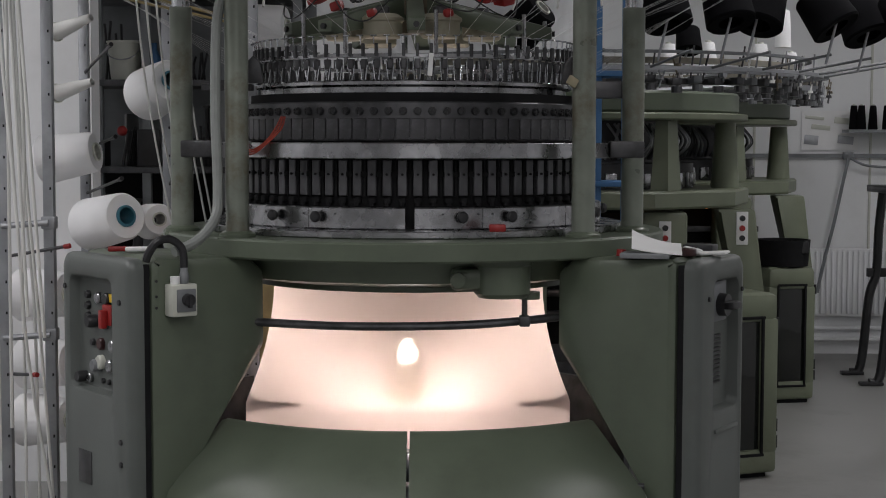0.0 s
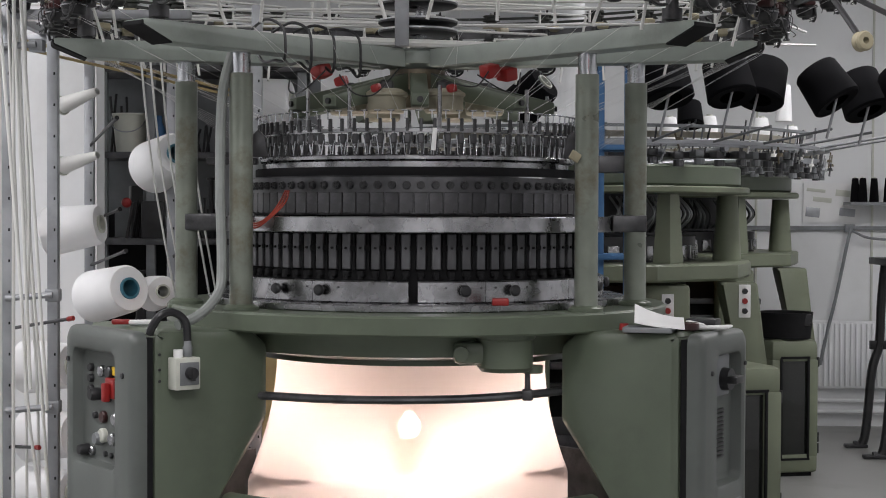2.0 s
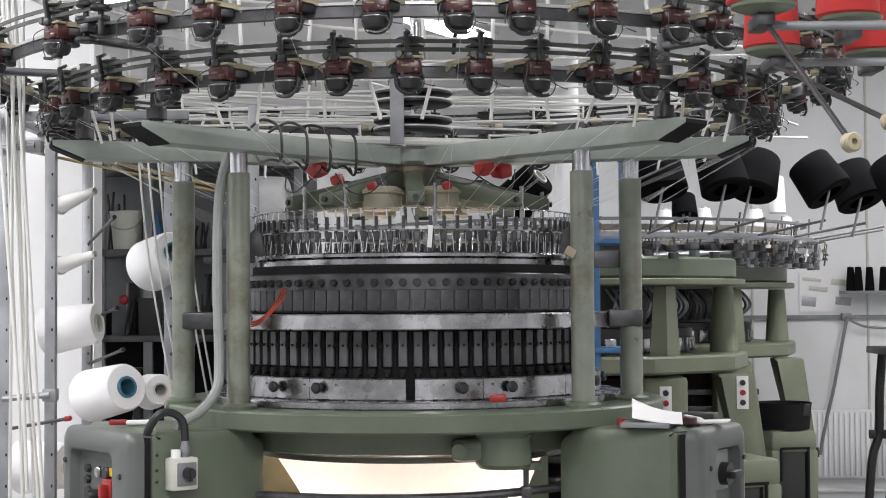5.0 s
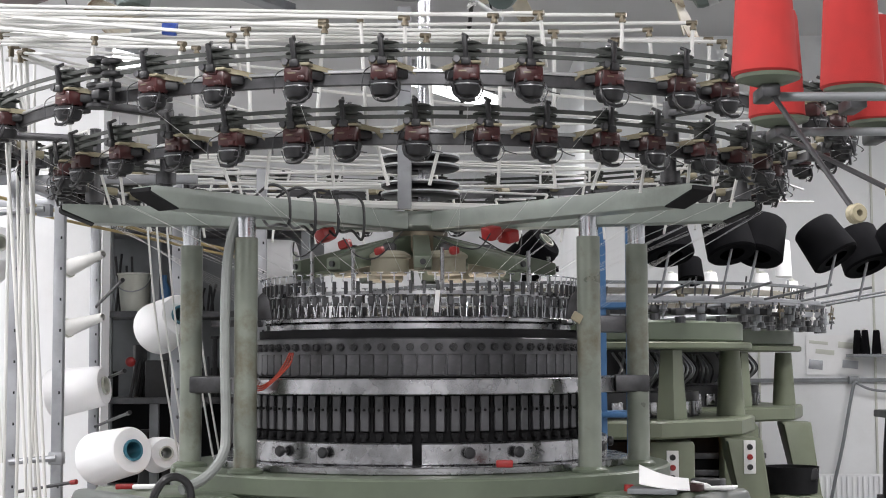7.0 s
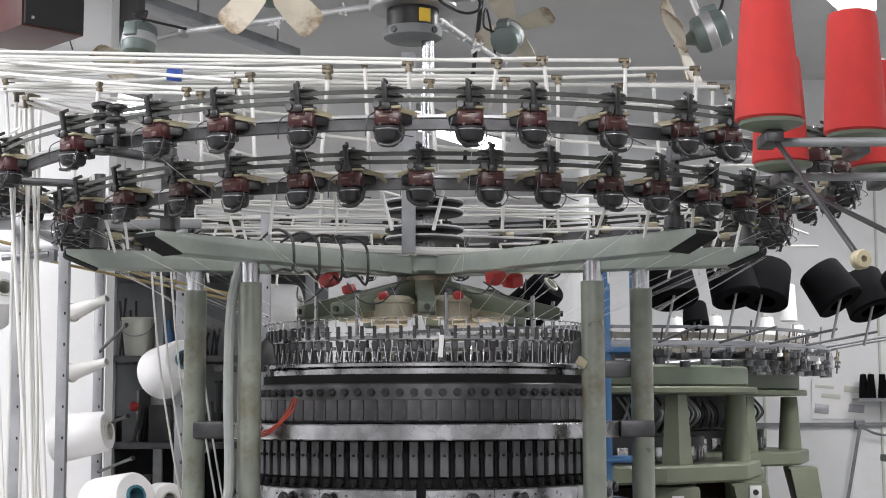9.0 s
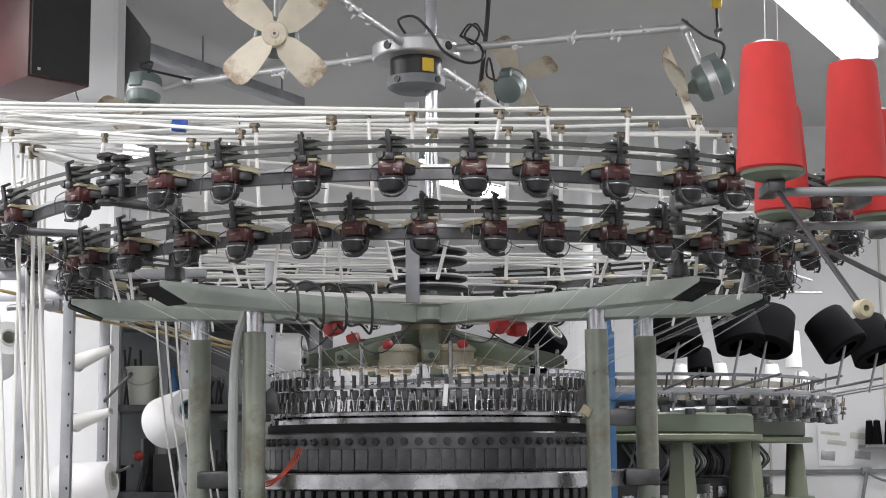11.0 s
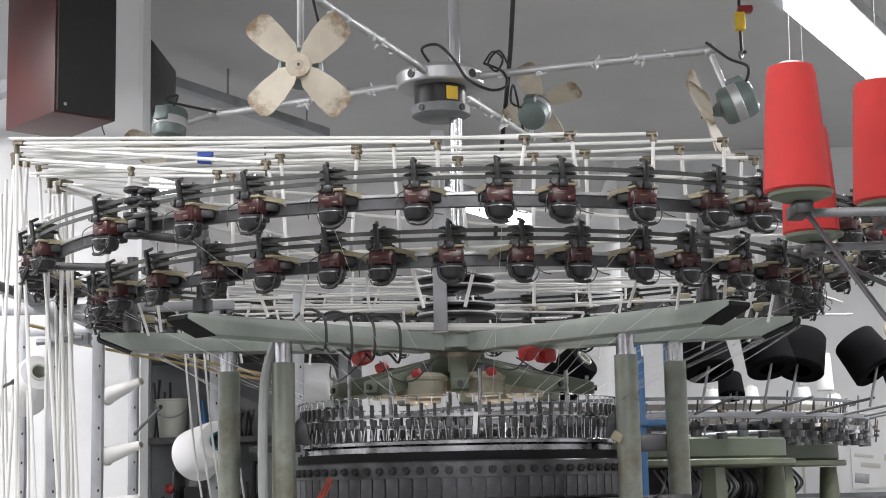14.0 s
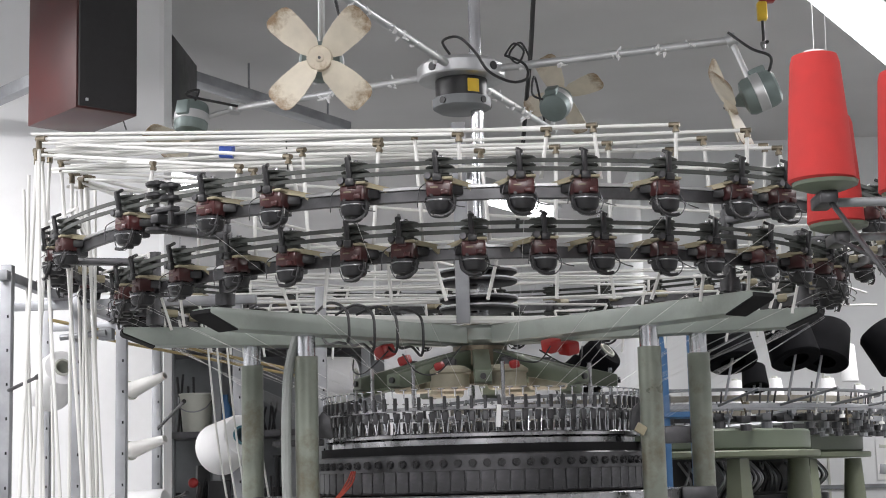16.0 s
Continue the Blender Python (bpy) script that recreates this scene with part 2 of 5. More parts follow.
def add_prism(bm, poly, depth, m=Matrix(), bevel=0.0):
    """Extrudes a polygon in the xz plane along y by depth, from y = 0."""
    a = [bm.verts.new(m @ Vector((x, 0, z))) for x, z in poly]
    b = [bm.verts.new(m @ Vector((x, depth, z))) for x, z in poly]
    k = len(poly)
    made = [bm.faces.new(a), bm.faces.new(b[::-1])]
    for i in range(k):
        made.append(bm.faces.new((a[i], b[i], b[(i + 1) % k], a[(i + 1) % k])))
    if bevel:
        bmesh.ops.bevel(bm, geom=list({e for f in made for e in f.edges}), offset=bevel, segments=2, affect="EDGES", profile=0.5)


def add_path(bm, pts, r, seg=8):
    """A round tube along points, smoothed by a spline."""
    pts = [Vector(p) for p in pts]
    fine_pts = []
    for i in range(len(pts) - 1):
        p0, p1, p2, p3 = pts[max(i - 1, 0)], pts[i], pts[i + 1], pts[min(i + 2, len(pts) - 1)]
        for k in range(6):
            t = k / 6
            fine_pts.append(0.5 * (2 * p1 + (p2 - p0) * t + (2 * p0 - 5 * p1 + 4 * p2 - p3) * t * t + (3 * p1 - p0 - 3 * p2 + p3) * t ** 3))
    fine_pts.append(pts[-1])
    rings = []
    side = None
    for i, p in enumerate(fine_pts):
        d = (fine_pts[min(i + 1, len(fine_pts) - 1)] - fine_pts[max(i - 1, 0)]).normalized()
        if side is None:
            side = d.orthogonal().normalized()
        side = (side - d * side.dot(d)).normalized()
        other = d.cross(side)
        rings.append([bm.verts.new(p + r * (math.cos(2 * math.pi * k / seg) * side + math.sin(2 * math.pi * k / seg) * other)) for k in range(seg)])
    for a, b in zip(rings, rings[1:]):
        for k in range(seg):
            bm.faces.new((a[k], a[(k + 1) % seg], b[(k + 1) % seg], b[k]))
    bm.faces.new(rings[0][::-1])
    bm.faces.new(rings[-1])


def mesh_of(name, bm, mat, smooth=True):
    bmesh.ops.recalc_face_normals(bm, faces=bm.faces)
    me = bpy.data.meshes.new(name)
    bm.to_mesh(me)
    bm.free()
    me.materials.append(mat)
    if smooth:
        for p in me.polygons:
            p.use_smooth = True
        me.set_sharp_from_angle(angle=radians(35))
    return me


def part(name, bm, mat, parent=None, label="", m=None):
    ob = new(name, mesh_of(name, bm, mat) if isinstance(bm, bmesh.types.BMesh) else bm)
    if parent:
        ob.parent = parent
    if m is not None:
        ob.matrix_basis = m
    if label:
        ob["label"] = label
    return ob


def thing(name, label, category, m=Matrix(), group="", kind=""):
    ob = new(name)
    ob.empty_display_size = 0.1
    ob.matrix_basis = m
    return tagged(ob, label, category, group, kind)


def build(fn, *args, **kw):
    bm = bmesh.new()
    fn(bm, *args, **kw)
    return bm


def polar(r, deg, z, x0=None):
    a = radians(deg)
    return Vector(((AXIS if x0 is None else x0) + r * math.cos(a), r * math.sin(a), z))


# ---- the room ----
def slab(name, sx, sy, sz, x, y, z, mat, label):
    ob = part(name, build(add_box, sx, sy, sz), mat, None, "", at(x, y, z))
    return tagged(ob, label, name.split("_")[0], kind="structure")


slab("floor", 9.2, 20.2, 0.1, 0.5, 2.0, -0.05, FLOOR, "smooth worn grey workshop floor")
slab("ceiling", 9.2, 20.2, 0.1, 0.5, 2.0, 3.55, CEILING, "plain grey painted workshop ceiling")
slab("wall_back", 4.1, 0.12, 3.5, 3.05, 5.11, 1.75, WALL, "white painted panel wall behind the machines")
slab("wall_right", 0.12, 14.2, 3.5, 5.04, -1.0, 1.75, WALL, "white painted side wall")
slab("wall_left", 0.12, 20.2, 3.5, -4.04, 2.0, 1.75, WALL, "white painted side wall")
slab("wall_return", 0.12, 5.7, 3.5, 1.06, 8.02, 1.75, WALL, "white painted side of the rear wall")
slab("wall_far", 5.1, 0.12, 3.5, -1.5, 10.8, 1.75, WALL, "white painted far wall of the workshop")
slab("wall_front", 9.2, 0.12, 3.5, 0.5, -8.04, 1.75, WALL, "white painted wall")
slab("wall_partition", 2.7, 0.12, 3.5, -2.624, 1.36, 1.75, WALL, "white painted partition wall with worn edge")
slab("trim_rail", 3.9, 0.03, 0.025, 3.05, 5.035, 1.27, GREY_METAL_PAINT, "thin grey rail along the white wall")
slab("baseboard", 3.9, 0.03, 0.09, 3.05, 5.035, 0.12, WALL, "white pipe boxing along the wall")


def ceiling_light(x, y, z, share):
    t = thing("ceiling_light", "white fluorescent batten lamp hanging below the ceiling, lit", "lamp", at(x, y, z, FIXTURE_TURN), "ceiling lamps")
    part("housing", build(add_prism, [(-0.63, 0.0), (0.63, 0.0), (0.6, 0.05), (-0.6, 0.05)], 0.25, at(0, -0.125, 0.05)), ALU, t, "white metal housing")
    part("diffuser", build(add_box, 1.24, 0.15, 0.05, at(0, 0, 0.025), 0.008), TUBE_GLOW, t, "glowing diffuser")
    for s in (-0.45, 0.45):
        part("hanger", build(add_rod, (s, 0, 0.1), (s, 0, 3.5 - z), 0.004), GALV, t)
    lamp = bpy.data.lights.new("tube_light", "AREA")
    lamp.shape, lamp.size, lamp.size_y, lamp.energy, lamp.color = "RECTANGLE", 1.2, 0.2, TUBE_WATTS * share, (1.0, 0.972, 0.985)
    ob = new("tube_light", lamp)
    ob.matrix_basis = at(x, y, z - 0.012, FIXTURE_TURN)


for f in FIXTURES:
    ceiling_light(*f)

# ---- the main knitting machine ----
machine = thing("knitting_machine", "large green circular knitting machine with steel cam rings", "knitting machine", at(AXIS, 0, 0))


def mp(name, bm, mat, label="", parent=None):
    return part(name, bm, mat, parent or machine, label)


COL = [(-0.475, -0.51), (0.475, -0.51), (-0.675, -0.22), (0.645, -0.22)]
mp("table", build(add_lathe, ring_profile(0.40, 0.76, 1.035, 1.09, 0.006), seg=96), GREEN, "thick green ring table")
mp("skirt", build(add_lathe, [(0.44, 0.935), (0.50, 0.935), (0.50, 0.95), (0.62, 0.97), (0.64, 1.034), (0.44, 1.034), (0.44, 0.935)], seg=72), GREEN, "green gear housing under the table")
mp("take_down_ring", build(add_lathe, ring_profile(0.418, 0.4395, 0.930, 0.944, 0.003), seg=72), STEEL, "steel fabric ring")


def motor(bm):
    add_lathe(bm, [(0, 0), (0.066, 0), (0.076, 0.012), (0.076, 0.085), (0.082, 0.09), (0.082, 0.10), (0, 0.10)], at(0.250, -0.60, 0.934), 28)
    add_box(bm, 0.11, 0.12, 0.062, at(0.165, -0.585, 0.985), 0.016)
    add_cyl(bm, 0.02, 0.02, 0.03, pose(0.13, -0.64, 0.985, 90, 0, 0), 14)
    add_cyl(bm, 0.03, 0.03, 0.02, at(0.325, -0.56, 0.925), 16)


mp("gear_cover", build(motor), GREEN, "rounded green gear cover under the table")


def column(x, y):
    c = mp("column", build(add_cyl, 0.0325, 0.0325, 0.635, at(x, y, 1.105), 28), COLUMN, "grey-green round steel column")
    part("collar", build(add_lathe, [(0.03, 0), (0.05, 0), (0.05, 0.008), (0.038, 0.016), (0.033, 0.016)], at(x, y, 1.0905), 24), GREEN, c)
    part("upper_rod", build(add_cyl, 0.026, 0.026, 0.07, at(x, y, 1.738), 24), CHROME, c, "bright steel column end")
    return c


for x, y in COL:
    column(x, y)
    mp("pad", build(add_box, 0.13, 0.11, 0.014, at(x * 0.97, y * 0.97, 1.083), 0.004), GREEN)

ARM_TIPS = [(-0.71, -0.81), (0.745, -0.81), (-1.037, -0.338), (0.982, -0.335)]


def arm(bm, x, y):
    d = math.hypot(x, y)
    a = math.degrees(math.atan2(y, x))
    poly = [(0.10, 1.798), (d - 0.09, 1.798), (d, 1.835), (d, 1.847), (d - 0.01, 1.852), (0.10, 1.852)]
    add_prism(bm, poly, 0.085, pose(0, 0, 0, 0, 0, a) @ Matrix.Translation((0, -0.0425, 0)), 0.004)


for x, y in ARM_TIPS:
    am = mp("arm", build(arm, x, y), GREEN_LIGHT, "pale green box-section arm with cut-off tip")
    d = math.hypot(x, y)
    # Black plate puts the shade under the down-facing tip into colour.
    part("end_cap", build(add_prism, [(d - 0.092, 1.795), (d - 0.004, 1.829), (d + 0.003, 1.836), (d + 0.003, 1.846), (d - 0.001, 1.846), (d - 0.001, 1.837), (d - 0.092, 1.7985)], 0.083,
                          pose(0, 0, 0, 0, 0, math.degrees(math.atan2(y, x))) @ Matrix.Translation((0, -0.0415, 0))), BLACK_MATT, am, "black plate for the shade under the slanted tip")
mp("hub", build(add_lathe, [(0, 1.795), (0.08, 1.795), (0.105, 1.81), (0.105, 1.845), (0.09, 1.856), (0, 1.856)], seg=40), GREEN_LIGHT, "pale green arm hub")


def hub_low(bm):
    add_lathe(bm, [(0, 1.68), (0.05, 1.68), (0.055, 1.72), (0.085, 1.735), (0.085, 1.795), (0, 1.795)], seg=36)


mp("hub_sleeve", build(hub_low), BRASS, "brownish oily hub sleeve")
mp("centre_pole", build(add_cyl, 0.02, 0.02, 1.65, at(0.012, -0.005, 1.85), 24), CHROME, "bright upright steel pole")
mp("centre_post", build(add_box, 0.042, 0.03, 0.62, at(-0.045, -0.14, 2.166), 0.003), GALV, "grey square post")
for z in (1.905, 1.935, 1.99, 2.02):
    mp("pulley_disc", build(add_lathe, [(0.03, z), (0.115, z), (0.122, z + 0.004), (0.122, z + 0.010), (0.115, z + 0.014), (0.03, z + 0.014), (0.03, z)], seg=48), BLACK, "black drive pulley disc")
    mp("disc_rim", build(add_lathe, ring_profile(0.118, 0.1235, z + 0.010, z + 0.0155, 0.001), seg=48), ALU)

# rings of the knitting head
mp("cylinder_core", build(add_lathe, [(0.40, 1.085), (0.525, 1.085), (0.525, 1.345), (0.495, 1.346), (0.495, 1.487), (0.40, 1.487)], seg=96), BLACK_MATT, "black oily cylinder core")
mp("lower_ring", build(add_lathe, ring_profile(0.5, 0.635, 1.091, 1.112, 0.003), seg=96), STEEL, "worn steel lower ring")
mp("middle_ring", build(add_lathe, ring_profile(0.5, 0.625, 1.305, 1.349, 0.003), seg=96), STEEL, "worn steel middle ring")
mp("dial_plate", build(add_lathe, [(0.3, 1.484), (0.460, 1.484), (0.464, 1.488), (0.464, 1.503), (0.476, 1.506), (0.480, 1.509), (0.480, 1.518), (0.477, 1.521), (0.3, 1.521), (0.3, 1.484)], seg=96), STEEL, "dark steel dial plate with bright rim")
mp("cam_band", build(add_lathe, ring_profile(0.45, 0.513, 1.352, 1.462, 0.004), seg=96), STEEL_DARK, "dark upper cam band")
mp("guide_ring", build(add_lathe, ring_profile(0.475, 0.482, 1.583, 1.594, 0.001), seg=96), STEEL, "steel yarn guide ring")

# silver base plates with knobs
def plate(a0, a1):
    p = mp("base_plate", build(add_lathe, ring_profile(0.545, 0.572, 1.113, 1.173, 0.003), Matrix(), 14, a0, a1), STEEL, "bright steel base plate")
    return p


PLATES = [(-180.0, -150.2, -165.0), (-150.0, -119.4, -130.7), (-119.2, -91.3, -116.0), (-88.7, -69.8, -76.0), (-69.6, -40.2, -61.8), (-40.0, -10.2, -25.0)]
PLATES += [(-10.0 + 34 * k, 23.8 + 34 * k, 5.0 + 34 * k) for k in range(5)]
for a0, a1, ka in PLATES:
    p = plate(a0, a1)
    a = radians(ka)
    q = Matrix.Translation((0.572 * math.cos(a), 0.572 * math.sin(a), 1.147)) @ (Vector((math.cos(a), math.sin(a), 0)).to_track_quat("Z", "Y").to_matrix().to_4x4())
    part("knob", build(add_lathe, [(0.007, 0), (0.007, 0.012), (0.015, 0.014), (0.016, 0.022), (0.012, 0.028), (0, 0.029)], q, 16), BLACK, p, "black clamping knob")
    for da in (-5.0, 5.0):
        b = radians(ka + da)
        part("screw", build(add_cyl, 0.003, 0.003, 0.003, Matrix.Translation((0.571 * math.cos(b), 0.571 * math.sin(b), 1.155)) @ (Vector((math.cos(b), math.sin(b), 0)).to_track_quat("Z", "Y").to_matrix().to_4x4()), 8), STEEL_DARK, p)

# the repeated cam boxes round the cylinder
N_CAM = 80


def cam_box_mesh():
    bm = bmesh.new()
    add_box(bm, 0.012, 0.025, 0.098, at(0.533, 0, 1.252), 0.002, 1)
    return mesh_of("cam_box", bm, PLATE_GREY)


def cam_slot_mesh():
    bm = bmesh.new()
    add_box(bm, 0.016, 0.0165, 0.014, at(0.532, 0.0209, 1.262))
    add_box(bm, 0.012, 0.006, 0.096, at(0.529, 0.0209, 1.25))
    add_cyl(bm, 0.0036, 0.0036, 0.009, pose(0.534, 0, 1.262, 0, 90, 0), 8)
    add_box(bm, 0.022, 0.022, 0.018, at(0.533, 0, 1.190), 0.004, 1)
    add_cyl(bm, 0.008, 0.006, 0.012, at(0.540, 0, 1.176), 8)
    return mesh_of("cam_bolt", bm, BLACK_MATT)


def upper_cam_mesh():
    bm = bmesh.new()
    add_box(bm, 0.008, 0.0372, 0.058, at(0.515, 0, 1.387), 0.0015, 1)
    add_box(bm, 0.010, 0.010, 0.012, at(0.515, 0.012, 1.362), 0.002, 1)
    return mesh_of("upper_cam", bm, PLATE_DARK)


def upper_knob_mesh():
    bm = bmesh.new()
    add_cyl(bm, 0.012, 0.011, 0.009, pose(0.512, 0, 1.436, 0, 90, 0), 10)
    for k in range(5):
        a = k * 1.2566
        add_cyl(bm, 0.003, 0.003, 0.004, pose(0.5205, 0.007 * math.cos(a), 1.436 + 0.007 * math.sin(a), 0, 90, 0), 6)
    return mesh_of("adjusting_knob", bm, BLACK)


def clip_mesh():
    bm = bmesh.new()
    add_box(bm, 0.010, 0.009, 0.036, at(0.484, 0, 1.604), 0.0015, 1)
    add_box(bm, 0.014, 0.016, 0.028, at(0.475, 0, 1.566), 0.002, 1)
    add_box(bm, 0.006, 0.007, 0.040, at(0.472, 0.003, 1.536))
    return mesh_of("yarn_guide", bm, STEEL_DARK)


def clip_top_mesh():
    bm = bmesh.new()
    add_rod(bm, (0.484, 0, 1.62), (0.486, 0, 1.642), 0.0022, 6)
    add_box(bm, 0.012, 0.018, 0.0035, at(0.490, 0, 1.643), 0.001, 1)
    return mesh_of("guide_eye", bm, CHROME)


def finger_mesh(a, b, r):
    bm = bmesh.new()
    add_rod(bm, a, b, r, 6)
    return mesh_of("guide_finger", bm, CHROME)


REPEATS = [("cam_box", cam_box_mesh()), ("cam_bolt", cam_slot_mesh()), ("upper_cam", upper_cam_mesh()), ("adjusting_knob", upper_knob_mesh()),
           ("yarn_guide", clip_mesh()), ("guide_eye", clip_top_mesh()),
           ("guide_finger", finger_mesh((0.47, -0.006, 1.522), (0.476, -0.012, 1.575), 0.0025)), ("guide_finger", finger_mesh((0.482, 0.006, 1.522), (0.478, 0.010, 1.562), 0.0018))]

# the two front cabinets, which are the machine's legs
def cabinet(seam, turn, width, depth, name, side):
    """seam: the outer front corner; turn: the way its door faces; side: +1 when the door runs on to the seam's right."""
    root = mp(name, build(lambda bm: add_prism(bm, [(0.02, 0.02), (0.02, 1.035), (0.04, 1.05), (depth - 0.05, 1.038), (depth, 1.0), (depth, 0.79), (depth * 0.56, 0.58), (depth * 0.14, 0.38), (depth * 0.14, 0.02)],
                                               width, Matrix(), 0.022)), GREEN, "green sheet-metal cabinet leg")
    a = radians(turn)
    out = Vector((math.cos(a), math.sin(a), 0))
    along_w = Vector((-out.y, out.x, 0)) * side
    m = Matrix((( -out.x, along_w.x, 0, seam[0] - AXIS), (-out.y, along_w.y, 0, seam[1]), (0, 0, 1, 0), (0, 0, 0, 1)))
    root.matrix_basis = m
    return root


cab_left = cabinet((-0.659, -0.74), 218.0, 0.415, 0.37, "cabinet", -1)
cab_right = cabinet((0.748, -0.74), -32.0, 0.325, 0.375, "cabinet", 1)


def door_panel(bm, w, recess):
    """A rounded, slightly domed door plate with a rounded recess: x to the inside, y along the width."""
    ya, yb, za, zb = recess

    def loop(x, y0, y1, z0, z1, rad):
        out = []
        for cy, cz, a0 in ((y1 - rad, z1 - rad, 0), (y0 + rad, z1 - rad, 90), (y0 + rad, z0 + rad, 180), (y1 - rad, z0 + rad, 270)):
            for k in range(6):
                a = radians(a0 + 18 * k)
                out.append(bm.verts.new((x, cy + rad * math.cos(a), cz + rad * math.sin(a))))
        return out

    loops = [loop(0.0, 0.0, w, 0.03, 1.045, 0.03), loop(-0.022, 0.0, w, 0.03, 1.045, 0.03), loop(-0.034, 0.004, w - 0.004, 0.034, 1.041, 0.03), loop(-0.042, 0.013, w - 0.013, 0.043, 1.032, 0.03),
             loop(-0.045, 0.026, w - 0.026, 0.056, 1.019, 0.03), loop(-0.045, ya - 0.008, yb + 0.008, za - 0.008, zb + 0.008, 0.03), loop(-0.040, ya, yb, za, zb, 0.026),
             loop(-0.012, ya + 0.008, yb - 0.008, za + 0.008, zb - 0.008, 0.022), loop(-0.009, ya + 0.016, yb - 0.016, za + 0.016, zb - 0.016, 0.016)]
    for p, q in zip(loops, loops[1:]):
        for i in range(24):
            bm.faces.new((p[i], p[(i + 1) % 24], q[(i + 1) % 24], q[i]))
    bm.faces.new(loops[-1])
    bm.faces.new(loops[0][::-1])


door_l = part("door", build(door_panel, 0.415, (0.105, 0.370, 0.67, 0.985)), DOOR_GREY, cab_left, "grey hammered control door")
door_r = part("door", build(door_panel, 0.325, (0.105, 0.285, 0.63, 0.985)), DOOR_GREY, cab_right, "grey hammered switch door")


def face(y, z, x=-0.009):
    """A place on a door's recessed plate, with z pointing out of the door."""
    return Matrix.Translation((x, y, z)) @ pose(0, 0, 0, 0, -90, 0)


# controls of the first door: light and dark buttons, a red main switch, rotary knobs
for k, (y, z, r, h, mat) in enumerate([(0.30, 0.93, 0.012, 0.012, BLACK), (0.30, 0.90, 0.012, 0.012, BLACK), (0.30, 0.87, 0.012, 0.012, BLACK), (0.22, 0.925, 0.016, 0.014, STEEL),
                                       (0.165, 0.925, 0.018, 0.014, BLACK), (0.25, 0.86, 0.018, 0.03, BLACK), (0.18, 0.86, 0.018, 0.014, STEEL),
                                       (0.21, 0.80, 0.017, 0.012, MAROON), (0.13, 0.80, 0.017, 0.012, STEEL), (0.27, 0.80, 0.010, 0.01, BLACK),
                                       (0.21, 0.75, 0.02, 0.016, GREY_PLASTIC), (0.23, 0.74, 0.018, 0.025, GREY_METAL_PAINT), (0.15, 0.745, 0.018, 0.012, STEEL), (0.10, 0.745, 0.014, 0.012, BLACK),
                                       (0.33, 0.70, 0.016, 0.03, BLACK), (0.20, 0.70, 0.008, 0.008, BLACK), (0.16, 0.70, 0.008, 0.008, BLACK), (0.12, 0.70, 0.008, 0.008, BLACK), (0.29, 0.70, 0.014, 0.012, STEEL)]):
    part("button", build(add_lathe, [(r, 0), (r, h * 0.7), (r * 0.8, h), (0, h)], face(0.135 + (y - 0.10) * 0.87, z), 14), mat, door_l, "small control button")
part("main_switch", build(add_box, 0.055, 0.055, 0.02, face(0.165, 0.885) @ at(0, 0, 0.01), 0.004), RED, door_l, "red main switch plate")
part("switch_lever", build(add_box, 0.05, 0.018, 0.02, face(0.165, 0.875) @ at(0, 0, 0.03), 0.004), RED, door_l)
part("switch_plate", build(add_box, 0.022, 0.045, 0.006, face(0.155, 0.93) @ at(0, 0, 0.003)), YELLOW, door_l, "yellow switch plate")
part("lock_plate", build(add_box, 0.09, 0.08, 0.004, face(0.27, 0.46, -0.046), 0.001), STEEL_DARK, door_l, "worn dark lock plate")
for y, z in ((0.05, 0.93), (0.385, 0.95), (0.05, 0.56), (0.05, 0.50)):
    part("screw", build(add_cyl, 0.008, 0.007, 0.005, face(y, z, -0.045), 10), BLACK, door_l)
part("switch_box", build(add_box, 0.11, 0.09, 0.02, face(0.185, 0.925) @ at(0, 0, 0.008), 0.004), GREY_METAL_PAINT, door_r)
part("rotary_switch", build(lambda bm: (add_cyl(bm, 0.032, 0.03, 0.03, face(0.185, 0.915, -0.02), 20), add_box(bm, 0.02, 0.06, 0.03, face(0.185, 0.915, -0.05) @ at(0, 0, 0.012), 0.004))), BLACK, door_r, "black rotary main switch")
for k in range(12):
    part("vent_slat", build(add_box, 0.006, 0.10, 0.006, face(0.175, 0.69 + k * 0.0115 + 0.012) @ at(0, 0, 0.002)), BLACK, door_r, "dark vent slat")
part("emboss", build(add_box, 0.012, 0.16, 0.008, face(0.19, 0.58, -0.046) @ at(0, 0, 0.001), 0.003), DOOR_GREY, door_r)
for y, z in ((0.06, 0.94), (0.295, 0.95)):
    part("screw", build(add_cyl, 0.007, 0.006, 0.005, face(y, z, -0.045), 10), BLACK, door_r)
# black strip that stands in for the dark gap between door and cabinet
for cab, w in ((cab_left, 0.415), (cab_right, 0.325)):
    part("seal", build(add_box, 0.018, w - 0.01, 1.0, at(0.010, w / 2, 0.53)), BLACK_MATT, cab, "black strip that darkens the door gap")


